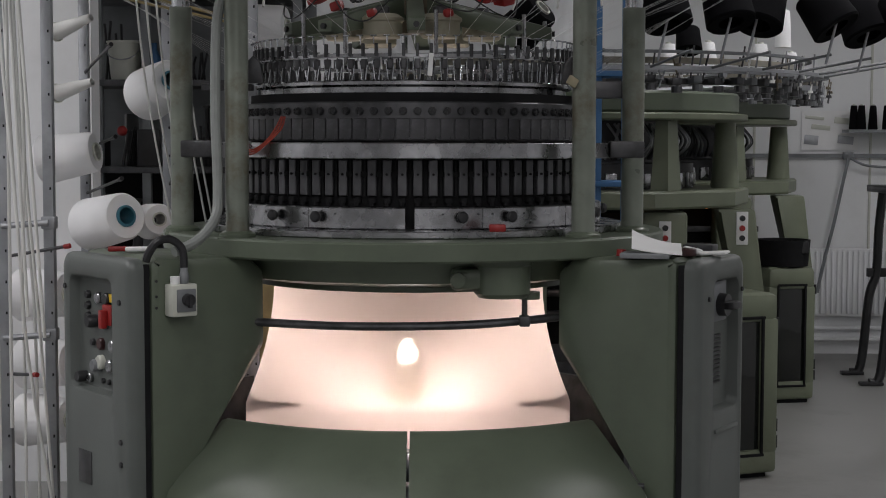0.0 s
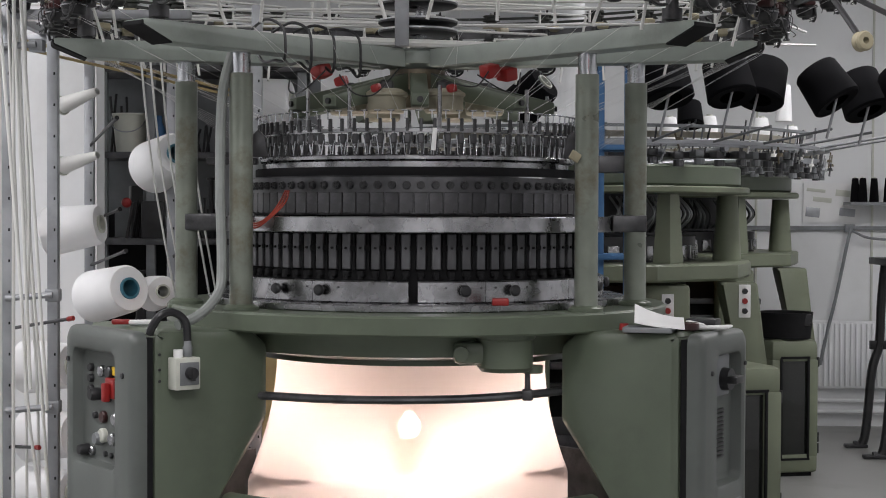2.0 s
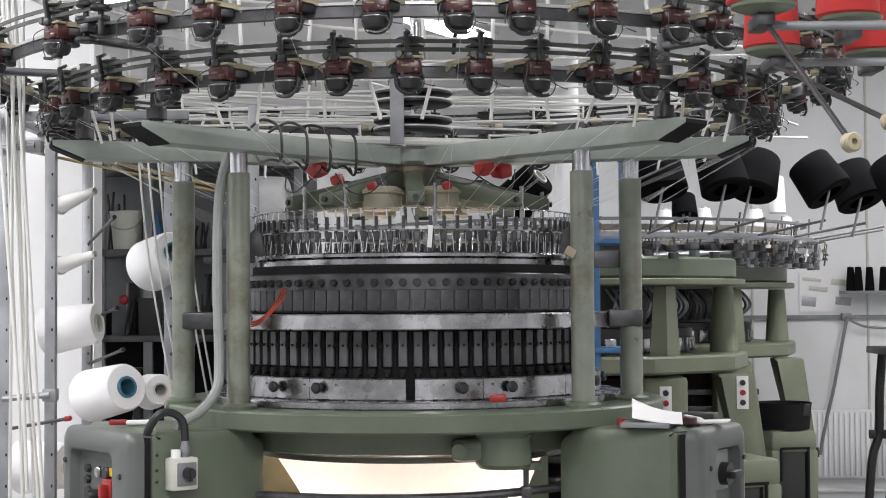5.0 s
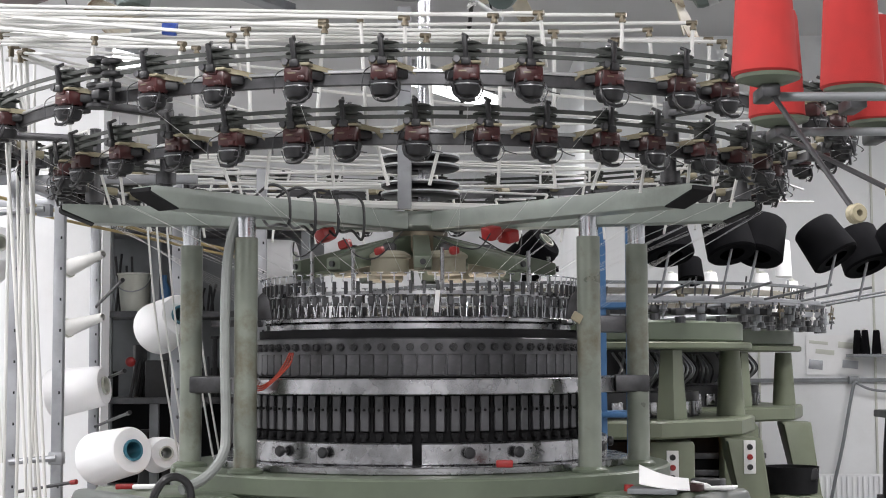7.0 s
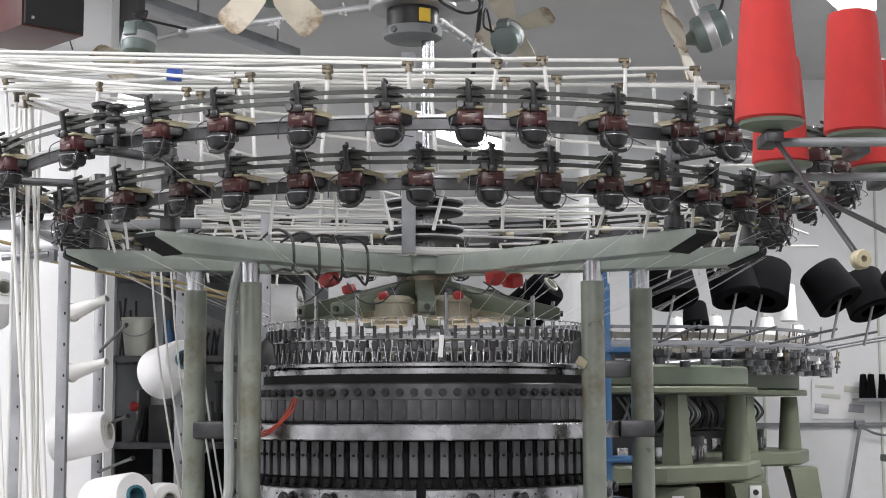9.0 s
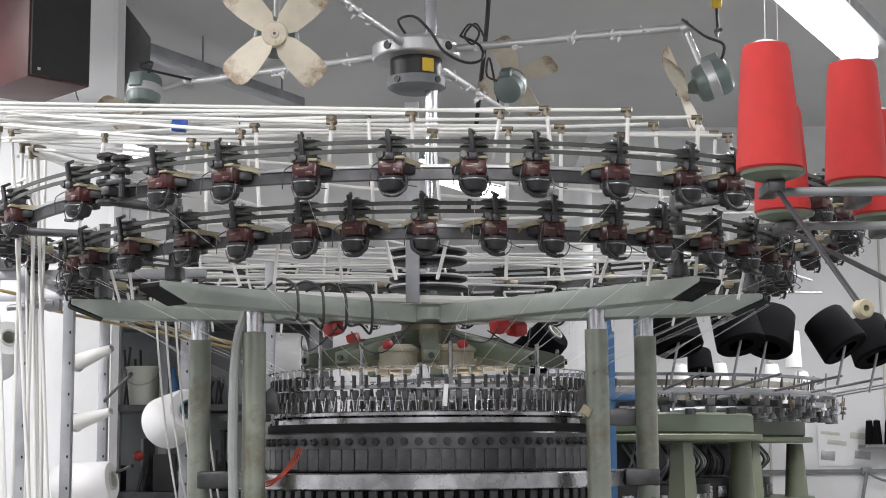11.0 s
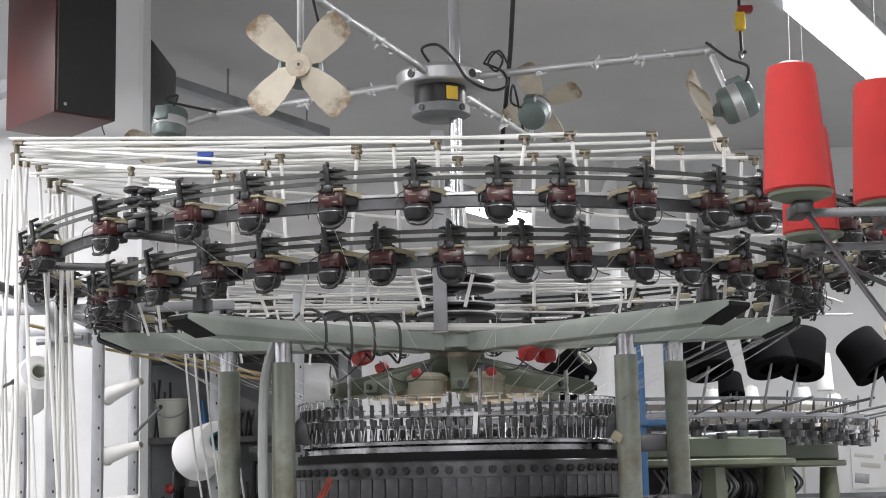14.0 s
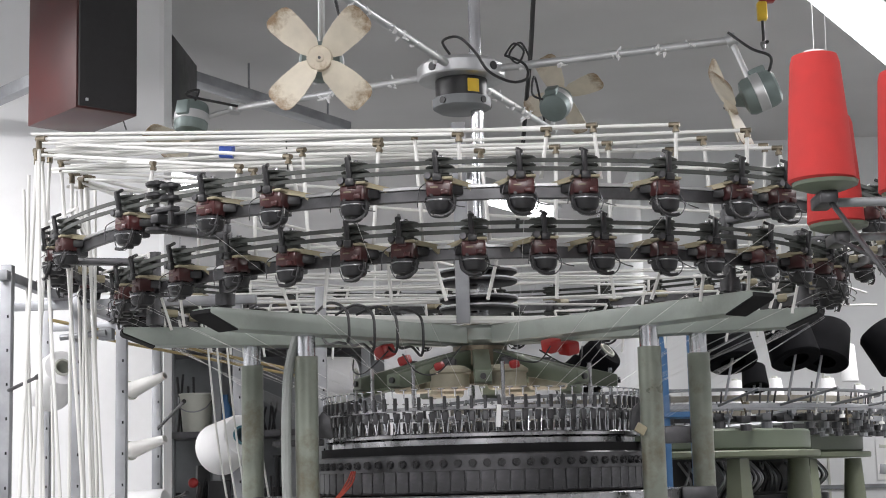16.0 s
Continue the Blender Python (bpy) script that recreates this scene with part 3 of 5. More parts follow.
# small switch box on the side of the left cabinet
def side_box():
    sb = part("switch_unit", build(add_box, 0.075, 0.045, 0.085, at(0.095, -0.024, 0.935), 0.005), GREY_PLASTIC, cab_left, "pale grey switch box")
    part("switch_face", build(add_box, 0.055, 0.006, 0.06, at(0.098, -0.048, 0.935), 0.002), GREY_METAL_PAINT, sb)
    part("switch_knob", build(lambda bm: (add_cyl(bm, 0.017, 0.015, 0.018, pose(0.1, -0.05, 0.937, 90, 0, 0), 16), add_box(bm, 0.008, 0.014, 0.036, at(0.1, -0.065, 0.935), 0.002))), BLACK, sb)
    part("cable_gland", build(add_lathe, [(0.011, 0), (0.013, 0.01), (0.013, 0.025), (0.010, 0.03), (0.010, 0.05), (0, 0.05)], at(0.105, -0.024, 0.978), 14), GREY_METAL_PAINT, sb)
    part("cable", build(add_path, [(0.105, -0.024, 1.02), (0.10, -0.022, 1.07), (0.07, -0.015, 1.095), (0.035, -0.01, 1.09), (0.015, 0.0, 1.06), (0.012, 0.01, 1.04)], 0.011), BLACK, sb, "black bent cable")
    part("cable_lug", build(add_cyl, 0.013, 0.013, 0.022, at(0.078, -0.024, 0.976), 12), PAPER, sb)
    for z in (0.985, 0.945, 0.915):
        part("hole_plug", build(add_cyl, 0.004, 0.004, 0.003, pose(0.035, 0.0, z, 90, 0, 0), 8), BLACK, cab_left)


side_box()
mp("conduit", build(add_path, [(-0.62, -0.68, 1.06), (-0.57, -0.62, 1.085), (-0.53, -0.56, 1.14), (-0.525, -0.53, 1.22), (-0.53, -0.53, 1.45), (-0.525, -0.52, 1.68), (-0.50, -0.50, 1.80)], 0.014, 10), HOSE, "grey bent conduit hose")


# guards that close the front below the fabric
def guard(bm, a0, a1):
    prof = [(0.745, 0.595), (0.765, 0.592), (0.95, 0.43), (0.98, 0.36), (0.98, 0.06), (0.968, 0.06), (0.968, 0.355), (0.94, 0.42), (0.745, 0.585), (0.745, 0.595)]
    add_lathe(bm, prof, Matrix(), 24, a0, a1)


mp("guard", build(guard, -132.0, -90.2), GREEN, "curved green lower guard sheet")
mp("guard", build(guard, -89.7, -49.0), GREEN, "curved green lower guard sheet")
for x in (-0.545, 0.60):
    mp("guard_hinge", build(lambda bm: (add_cyl(bm, 0.009, 0.009, 0.05, pose(x - 0.025, -0.70, 0.44, 0, 90, 0), 10), add_box(bm, 0.02, 0.03, 0.06, at(x, -0.70, 0.41), 0.003))), STEEL_DARK)
mp("front_rod", build(add_path, [(-0.50, -0.50, 0.858), (-0.2, -0.585, 0.853), (0.1, -0.60, 0.856), (0.30, -0.575, 0.866), (0.48, -0.49, 0.876)], 0.0115, 10), STEEL_DARK, "dark steel rod across the front")
mp("rod_clamp", build(lambda bm: (add_cyl(bm, 0.008, 0.008, 0.13, at(0.312, -0.57, 0.865), 10), add_box(bm, 0.030, 0.034, 0.030, at(0.312, -0.572, 0.866), 0.005))), STEEL_DARK)
mp("red_block", build(add_box, 0.045, 0.03, 0.02, at(0.235, -0.63, 1.122), 0.004), RED, "small red block")
mp("red_wire", build(lambda bm: [add_path(bm, [(-0.47, -0.36, 1.395 - 0.012 * k), (-0.482, -0.42, 1.348 - 0.008 * k), (-0.442, -0.47, 1.328 - 0.006 * k), (-0.402, -0.49, 1.348 - 0.004 * k), (-0.375 + 0.008 * k, -0.47, 1.385), (-0.365 + 0.005 * k, -0.40, 1.42)], 0.0026, 6) for k in range(3)]), COPPER, "loop of thin orange wires")
mp("white_clip", build(add_box, 0.013, 0.006, 0.062, pose(0.055, -0.495, 1.563, 0, 4, 0), 0.001), PAPER, "white marker clip")
mp("tape_patch", build(add_box, 0.03, 0.01, 0.026, pose(0.44, -0.54, 1.515, 0, 30, 20), 0.003), CREAM, "scrap of yellow tape")
for x0, x1, z0, z1 in ((-0.62, -0.47, 1.50, 1.52), (0.47, 0.66, 1.48, 1.53)):
    mp("bracket", build(add_box, x1 - x0, 0.05, z1 - z0, at((x0 + x1) / 2, -0.18, (z0 + z1) / 2), 0.004), STEEL_DARK)
for s in (-1, 1):
    mp("bracket", build(lambda bm: add_prism(bm, [(0.43 * s, 1.52), (0.50 * s, 1.52), (0.49 * s, 1.57), (0.46 * s, 1.60), (0.44 * s, 1.58)], 0.03, at(0, -0.26, 0), 0.003)), STEEL_DARK)
    mp("stay", build(add_box, 0.10, 0.07, 0.05, at(0.625 * s, -0.22, 1.33), 0.006), STEEL_DARK)

# gear under the arms: cream housings, red blocks, ribs
for a in (-150, -112, -70, -30, 60, 120):
    mp("feed_housing", build(add_lathe, [(0, 0), (0.052, 0), (0.058, 0.008), (0.058, 0.045), (0.064, 0.05), (0.064, 0.058), (0.045, 0.07), (0, 0.07)], Matrix.Translation(polar(0.235, a, 1.652, 0)), 24), CREAM_HOUSING, "cream round housing")
    mp("housing_cap", build(add_lathe, [(0, 0.07), (0.022, 0.07), (0.022, 0.09), (0.014, 0.096), (0, 0.096)], Matrix.Translation(polar(0.235, a, 1.652, 0)), 16), STEEL_DARK)
for a in (-162, -138, -100, -56, -18, 30, 75, 105, 150):
    rb = mp("rib", build(add_prism, [(0.05, 1.72), (0.40, 1.655), (0.42, 1.662), (0.42, 1.695), (0.05, 1.79)], 0.05, pose(0, 0, 0, 0, 0, a + 12) @ at(0, -0.025, 0), 0.003), GREEN, "green cast rib")
    part("rib_bolt", build(add_cyl, 0.009, 0.009, 0.008, Matrix.Translation(polar(0.421, a + 12, 1.678, 0)) @ pose(0, 0, 0, 0, 90, a + 12), 10), BLACK, rb)
    part("lift_rod", build(add_rod, polar(0.40, a + 20, 1.60, 0), polar(0.40, a + 20, 1.72, 0), 0.006, 8), STEEL, rb)
for a, z, k in ((-133, 1.765, 1.0), (-122, 1.735, 0.7), (-106, 1.712, 0.6), (-58, 1.765, 1.0), (-49, 1.76, 1.0), (-75, 1.712, 0.6)):
    mp("red_motor", build(add_box, 0.05 * k, 0.045 * k, 0.038 * k, Matrix.Translation(polar(0.40, a, z, 0)) @ pose(0, 0, 0, 14, 10, a), 0.007), RED, "small red motor block")
for a0, a1, sag in ((-150, -128, 0.03), (-120, -96, 0.045), (-66, -44, 0.03), (-84, -60, 0.02)):
    mp("loose_wire", build(add_path, [polar(0.43, a0, 1.75, 0), polar(0.46, (a0 * 2 + a1) / 3, 1.74 - sag, 0), polar(0.46, (a0 + a1 * 2) / 3, 1.735 - sag, 0), polar(0.42, a1, 1.765, 0)], 0.0022, 6), BLACK, "thin black wire")

# ---- fabric, bulb and take-down inside the machine ----
FABRIC_X = 0.014
fabric = thing("fabric_tube", "thin pinkish white knitted fabric tube, lit from inside", "fabric", at(FABRIC_X, 0, 0))


def fabric_half(z):
    """Half width and half depth of the tube, which is spread flat towards the take-down."""
    u = max(0.0, (0.925 - z) / 0.375)
    v = min(u, 1.0)
    return 0.413 + 0.09 * v ** 1.8, 0.413 - 0.295 * v ** 1.05 - 0.02 * max(0.0, u - 1)


def fabric_tube(bm):
    levels, seg = 30, 112
    rings = []
    for j in range(levels + 1):
        z = 0.960 - 0.54 * j / levels
        wide, deep = fabric_half(z)
        low = min(1.0, max(0.0, (0.86 - z) / 0.3))
        row = []
        for i in range(seg):
            a = 2 * math.pi * i / seg
            c, d = math.cos(a), math.sin(a)
            ripple = 1 + 0.006 * low * math.sin(9 * a + 14 * z) * abs(d)
            full = 2 + 0.35 * low
            ripple *= (abs(c) ** full + abs(d) ** full) ** (-1 / full)
            row.append(bm.verts.new((wide * ripple * c, deep * ripple * d, z)))
        rings.append(row)
    for p, q in zip(rings, rings[1:]):
        for i in range(seg):
            bm.faces.new((p[i], q[i], q[(i + 1) % seg], p[(i + 1) % seg]))


part("tube", build(fabric_tube), FABRIC, fabric, "translucent knitted tube")


def wing(bm, s):
    """A crescent blade that lies against the inside of one folded edge of the tube."""
    wide, deep = fabric_half(0.55)
    rows = []
    for i in range(25):
        a = radians(-52 + 104 * i / 24)
        c, d = s * math.cos(a), math.sin(a)
        k = 0.985 - 0.25 * math.cos(a * 1.6) ** 2
        rows.append([bm.verts.new(p) for p in ((wide * 0.986 * c, deep * 0.975 * d, 0.575), (wide * 0.986 * c, deep * 0.975 * d, 0.563), (wide * k * c, deep * k * d * 0.9, 0.563), (wide * k * c, deep * k * d * 0.9, 0.575))])
    for p, q in zip(rows, rows[1:]):
        for j in range(4):
            bm.faces.new((p[j], q[j], q[(j + 1) % 4], p[(j + 1) % 4]))
    bm.faces.new(rows[0])
    bm.faces.new(rows[-1][::-1])


for s in (-1, 1):
    part("spreader_wing", build(wing, s), STEEL_DARK, fabric, "dark spreader wing inside the fabric")
    part("spreader_fin", build(add_prism, [(0.39 * s, 0.576), (0.477 * s, 0.576), (0.424 * s, 0.755), (0.418 * s, 0.755)], 0.018, at(0, -0.009, 0)), STEEL_DARK, fabric, "dark upright spreader fin")
    part("spreader_bar", build(add_rod, (0.0, 0, 0.50), (0.44 * s, 0, 0.566), 0.009, 10), STEEL_DARK, fabric)
bulb = thing("light_bulb", "glowing pear-shaped light bulb inside the fabric tube", "lamp", at(AXIS - 0.02, -0.02, 0.70))
part("glass", build(add_lathe, [(0, -0.035), (0.02, -0.03), (0.032, -0.012), (0.034, 0.004), (0.028, 0.022), (0.018, 0.036), (0.013, 0.05), (0, 0.05)], seg=20), BULB_GLOW, bulb)
part("socket", build(add_lathe, [(0, 0.05), (0.017, 0.05), (0.02, 0.09), (0.01, 0.1), (0, 0.1)], seg=16), BLACK, bulb)
part("cord", build(add_rod, (0, 0, 0.1), (0, 0, 0.6), 0.004), BLACK, bulb)
bl = bpy.data.lights.new("bulb_light", "POINT")
bl.energy, bl.color, bl.shadow_soft_size = 34.0, (1.0, 0.89, 0.86), 0.035
new("bulb_light", bl).matrix_basis = at(AXIS - 0.02, 0.02, 0.72)

take_down = thing("take_down_unit", "dark steel fabric take-down rollers below the tube", "rollers", at(AXIS, 0, 0))
for y in (-0.09, 0.09):
    part("roller", build(add_rod, (-0.5, y, 0.36), (0.5, y, 0.36), 0.045, 20), STEEL_DARK, take_down, "dark steel roller")
for x in (-0.52, 0.52):
    part("cheek", build(add_box, 0.03, 0.3, 0.34, at(x, 0, 0.19), 0.006), STEEL_DARK, take_down)
part("cloth_beam", build(add_rod, (-0.48, 0, 0.2), (0.48, 0, 0.2), 0.11, 24), STEEL_DARK, take_down)
mp("rear_guard", build(add_lathe, [(0.70, 0.05), (0.72, 0.05), (0.72, 0.56), (0.70, 0.56), (0.70, 0.05)], Matrix(), 32, 15, 165), STEEL_DARK, "dark rear guard sheet")
mp("rear_leg", build(add_box, 0.36, 0.36, 1.0, at(0, 0.66, 0.53), 0.02), GREEN, "green rear cabinet leg")


# ---- feeder rings above the machine ----
LOW_R, LOW_Z, HIGH_R, HIGH_Z = 1.05, 1.937, 1.25, 2.048
LOW_A = [-135.0, -123.0, -114.2, -104.8, -98.0, -89.2, -80.5, -72.8, -63.8, -56.0, -45.8] + [-36.0 + 9.2 * k for k in range(28)]
HIGH_A = [-132.2, -118.7, -110.5, -101.5, -92.5, -84.0, -77.5, -68.8, -59.5, -53.2] + [-44.0 + 9.4 * k for k in range(28)]
for r, z, n in ((LOW_R, LOW_Z, "lower"), (HIGH_R, HIGH_Z, "upper")):
    mp("feeder_ring", build(add_lathe, ring_profile(r - 0.012, r, z - 0.014, z + 0.014, 0.002), seg=120), STEEL_DARK, "dark steel feeder ring")
    mp("ring_edge", build(add_lathe, ring_profile(r - 0.012, r + 0.004, z + 0.0142, z + 0.0225, 0.001), seg=120), ALU, "bright ring edge")
    for dz in (0.047, 0.067):
        mp("drive_belt", build(add_lathe, ring_profile(r + 0.047, r + 0.050, z + dz - 0.005, z + dz + 0.005, 0.0005), seg=120), RUBBER, "dusty black drive belt")
for x, y in ARM_TIPS:
    k = 1.0 / math.hypot(x, y)
    mp("ring_post", build(lambda bm: (add_rod(bm, (x * k * 0.995, y * k * 0.995, 1.845), (x * k * 0.995, y * k * 0.995, HIGH_Z + 0.03), 0.017, 16),
                                      add_cyl(bm, 0.027, 0.027, 0.03, at(x * k * 0.995, y * k * 0.995, LOW_Z - 0.075), 16),
                                      add_cyl(bm, 0.025, 0.025, 0.035, at(x * k * 0.995, y * k * 0.995, LOW_Z + 0.025), 16))), STEEL_DARK, "dark ring support post")
    mp("ring_bracket", build(add_box, 0.26, 0.03, 0.02, Matrix.Translation((x * k * 1.11, y * k * 1.11, HIGH_Z)) @ pose(0, 0, 0, 0, 0, math.degrees(math.atan2(y, x))), 0.003), STEEL_DARK)


def disc(bm, r, z0, z1, x, y):
    add_lathe(bm, [(0, z0), (r - 0.003, z0), (r, z0 + 0.003), (r, z1 - 0.003), (r - 0.003, z1), (0, z1)], at(x, y, 0), 18)


def first_feeder(side):
    """side: -1 or 1, the way in which the bracket swings to the ring."""
    f = thing("yarn_feeder", "yarn feeder with cream bracket, dark red body and black pulleys", "yarn feeder", group="yarn feeders on the rings")
    swing = at(0.030, 0, 0.008) @ pose(0, 0, 0, 0, 0, 48 * side)
    br = part("bracket", build(add_prism, [(-0.090, 0.000), (-0.078, -0.008), (-0.062, 0.010), (0.020, 0.016), (0.022, 0.024), (-0.020, 0.0265), (-0.086, 0.016)], 0.040, swing @ at(0, -0.020, 0), 0.002), CREAM, f, "soiled cream bracket")
    part("top_plate", build(add_box, 0.052, 0.066, 0.007, at(0.036, -0.002, 0.0285), 0.003), CREAM, br)
    part("side_cover", build(add_box, 0.034, 0.032, 0.020, swing @ at(-0.038, 0, 0.0), 0.003), BLACK, br, "dark side cover")
    part("clamp", build(add_box, 0.034, 0.026, 0.040, at(-0.006, 0.0, -0.004), 0.004), STEEL_DARK, f)
    bd = part("body", build(lambda bm: (add_box(bm, 0.046, 0.060, 0.038, at(0.036, -0.002, 0.006), 0.007), add_box(bm, 0.016, 0.024, 0.014, at(0.054, -0.002, 0.022), 0.003), add_box(bm, 0.01, 0.018, 0.012, at(0.060, 0.012, -0.004), 0.003))), MAROON, f, "dark red clear housing")
    part("print_bar", build(add_box, 0.001, 0.018, 0.003, at(0.0598, -0.012, 0.008)), BRASS, bd, "pale printed bar")
    part("wheel", build(add_lathe, [(0, -0.056), (0.012, -0.056), (0.014, -0.050), (0.026, -0.047), (0.031, -0.040), (0.034, -0.022), (0.0345, -0.015), (0, -0.015)], at(0.036, -0.002, 0), 20), BLACK, f, "black bowl-shaped yarn wheel")
    part("wheel_ring", build(add_lathe, [(0.0335, -0.0245), (0.0362, -0.0235), (0.0362, -0.0215), (0.0335, -0.0205), (0.0335, -0.0245)], at(0.036, -0.002, 0), 20), STEEL, f, "bright wheel rim")
    part("yarn_hook", build(add_path, [(0.05, 0.034 * -side, -0.018), (0.058, 0.030 * -side, -0.046), (0.062, 0.006 * -side, -0.060), (0.066, -0.016 * -side, -0.058)], 0.0042, 6), BLACK, f, "black yarn hook")
    part("pulley", build(lambda bm: (disc(bm, 0.0215, 0.060, 0.072, 0.030, 0), disc(bm, 0.034, 0.072, 0.0775, 0.030, 0))), RUBBER, f, "black belt pulley")
    part("pulley", build(lambda bm: (disc(bm, 0.0215, 0.038, 0.055, 0.030, 0), disc(bm, 0.034, 0.055, 0.060, 0.030, 0), disc(bm, 0.030, 0.034, 0.038, 0.030, 0))), RUBBER, f, "black belt pulley")
    part("spindle", build(add_cyl, 0.007, 0.007, 0.075, at(0.030, 0, 0.012), 10), STEEL, f)
    part("stop_finger", build(lambda bm: (add_box(bm, 0.012, 0.013, 0.066, pose(0.066, -0.006, 0.056, 4, 8, 0), 0.004), add_box(bm, 0.02, 0.022, 0.018, at(0.062, -0.004, 0.03), 0.004), add_box(bm, 0.03, 0.008, 0.008, pose(0.062, -0.006, 0.088, 0, 25, 20), 0.002))), BLACK, f, "black stop finger")
    part("thread_brake", build(add_cyl, 0.010, 0.008, 0.012, pose(0.058, -0.026, 0.034, 0, 90, 0), 10), STEEL_DARK, f, "small steel thread brake")
    part("wire_guide", build(add_path, [(0.05, 0.03, -0.01), (0.064, 0.034, -0.036), (0.06, 0.022, -0.058), (0.05, 0.0, -0.062), (0.056, -0.022, -0.056), (0.058, -0.032, -0.03)], 0.0016, 5), STEEL_DARK, f)
    part("feeler", build(add_path, [(0.055, 0.02, -0.02), (0.085, 0.035, -0.04), (0.08, 0.06, -0.045)], 0.0014, 5), STEEL_DARK, f)
    part("feeler", build(add_path, [(0.05, -0.03, 0.02), (0.075, -0.045, 0.0), (0.07, -0.05, -0.04)], 0.0014, 5), STEEL_DARK, f)
    part("contact_lamp", build(add_cyl, 0.004, 0.004, 0.008, pose(0.06, -0.018, -0.012, 0, 90, 0), 8), BLACK, f)
    return f


patterns = {-1: first_feeder(-1), 1: first_feeder(1)}
used = set()
feeder_spots = [(LOW_R, LOW_Z, a) for a in LOW_A] + [(HIGH_R, HIGH_Z, a) for a in HIGH_A]
rng = random.Random(4)
for r, z, a in feeder_spots:
    m = Matrix.Translation(polar(r, a, z)) @ pose(0, 0, 0, 0, 0, a + rng.uniform(-6, 6))
    side = 1 if -90 < a < 90 else -1
    if side in used:
        copy_thing(patterns[side], m)
    else:
        patterns[side].matrix_basis = m
        used.add(side)

# belt tensioner between two feeders of the upper ring
tens = thing("belt_tensioner", "black belt tensioner with stacked pulleys on the ring", "tensioner", Matrix.Translation(polar(HIGH_R, -126.0, HIGH_Z)) @ pose(0, 0, 0, 0, 0, -126))
part("arm", build(lambda bm: (add_box(bm, 0.09, 0.03, 0.022, at(0.02, 0, 0.0), 0.004), add_rod(bm, (0.04, -0.02, -0.03), (0.04, -0.02, 0.1), 0.008, 10), add_rod(bm, (0.05, 0.045, -0.02), (0.05, 0.045, 0.085), 0.008, 10), add_box(bm, 0.03, 0.09, 0.014, at(0.045, 0.012, 0.02), 0.003))), BLACK, tens)
for x, y, zs in ((0.04, -0.02, (0.09, 0.062, 0.025, -0.025)), (0.05, 0.045, (0.075, 0.045))):
    for z in zs:
        part("pulley", build(disc, 0.027, z - 0.006, z + 0.006, x, y), BLACK, tens)

# ---- white air tubes from the creel to the feeders ----
tubes = thing("yarn_tubes", "bundle of white plastic yarn tubes running to the feeders", "tubes")


def creel_end(i, n):
    k = i / max(1, n - 1)
    return Vector((-1.19 - 0.035 * math.sin(i * 2.3), -0.56 + 0.40 * k, 2.375 + 0.02 * math.sin(i * 1.7) - 0.05 * k))


served = [q for k, q in enumerate(feeder_spots) if -137 < q[2] < -38 or k % 9 == 0]
spots = sorted(served, key=lambda q: polar(q[0], q[2], 0).y)
for i, (r, z, a) in enumerate(spots):
    foot = polar(r + 0.012, a + 2.0, z + 0.03)
    top_z = 2.185 + 0.03 * math.sin(i * 2.9) + (0.03 if z < 2 else 0.0)
    lean = 0.02 * math.sin(i * 1.3)
    top = Vector((foot.x + lean, foot.y - 0.01, top_z))
    end = creel_end(i, len(spots))
    t = part("tube", build(lambda bm: (add_rod(bm, foot, top, 0.0048, 8), add_rod(bm, top, end, 0.0048, 8))), WHITE_TUBE, tubes, "white plastic tube")
    d = (end - top).normalized()
    part("elbow", build(lambda bm: (add_cyl(bm, 0.0064, 0.0064, 0.018, Matrix.Translation(top + Vector((0, 0, -0.016))), 10), add_rod(bm, top - d * 0.010, top + d * 0.016, 0.0064, 10), add_lathe(bm, [(0, 0), (0.0085, 0), (0.0085, 0.007), (0, 0.007)], Matrix.Translation(top + Vector((0, 0, -0.018))), 10))), BRASS, t, "dull brass elbow")
    # drop at the creel
    low = Vector((end.x + 0.09 * math.sin(i * 0.9) + 0.03, end.y + 0.12 * math.sin(i * 1.9), 0.25 + 0.9 * (0.5 + 0.5 * math.sin(i * 5.1))))
    if i % 3 == 0:
        part("drop_tube", build(add_rod, end, low, 0.0052, 8), WHITE_TUBE, t, "white plastic tube")
        part("elbow", build(lambda bm: (add_rod(bm, end - d * 0.03, end + d * 0.008, 0.0085, 10), add_rod(bm, end, end + (low - end).normalized() * 0.03, 0.0085, 10))), BRASS, t)
for i, (r, z, a) in enumerate(q for q in feeder_spots if q[1] < 2):
    part("stub_tube", build(add_rod, polar(r - 0.05, a + 3, LOW_Z - 0.01), polar(r - 0.075, a + 3 + 1.6 * math.sin(i * 2.1), LOW_Z - 0.105), 0.0045, 8), WHITE_TUBE, tubes, "short white tube")
rear = [q for q in feeder_spots if 15 < q[2] < 165 or q[2] > 195]
rear_mix = random.Random(17)
for i, (r, z, a) in enumerate(rear):
    foot = polar(r - 0.02, a, z + 0.03)
    top = foot + Vector((rear_mix.uniform(-0.03, 0.03), 0, rear_mix.uniform(0.03, 0.12)))
    side = -1 if i % 3 else 1
    end = Vector((side * (1.50 + 0.1 * (side > 0)), rear_mix.uniform(0.3, 1.5), top.z + rear_mix.uniform(-0.03, 0.10)))
    if (end - top).length > 0.5 and i % 7 != 3:
        part("tube", build(lambda bm: (add_rod(bm, foot, top, 0.0048, 8), add_rod(bm, top, top.lerp(end, rear_mix.uniform(0.55, 1.0)), 0.0045, 8))), WHITE_TUBE, tubes, "white plastic tube")
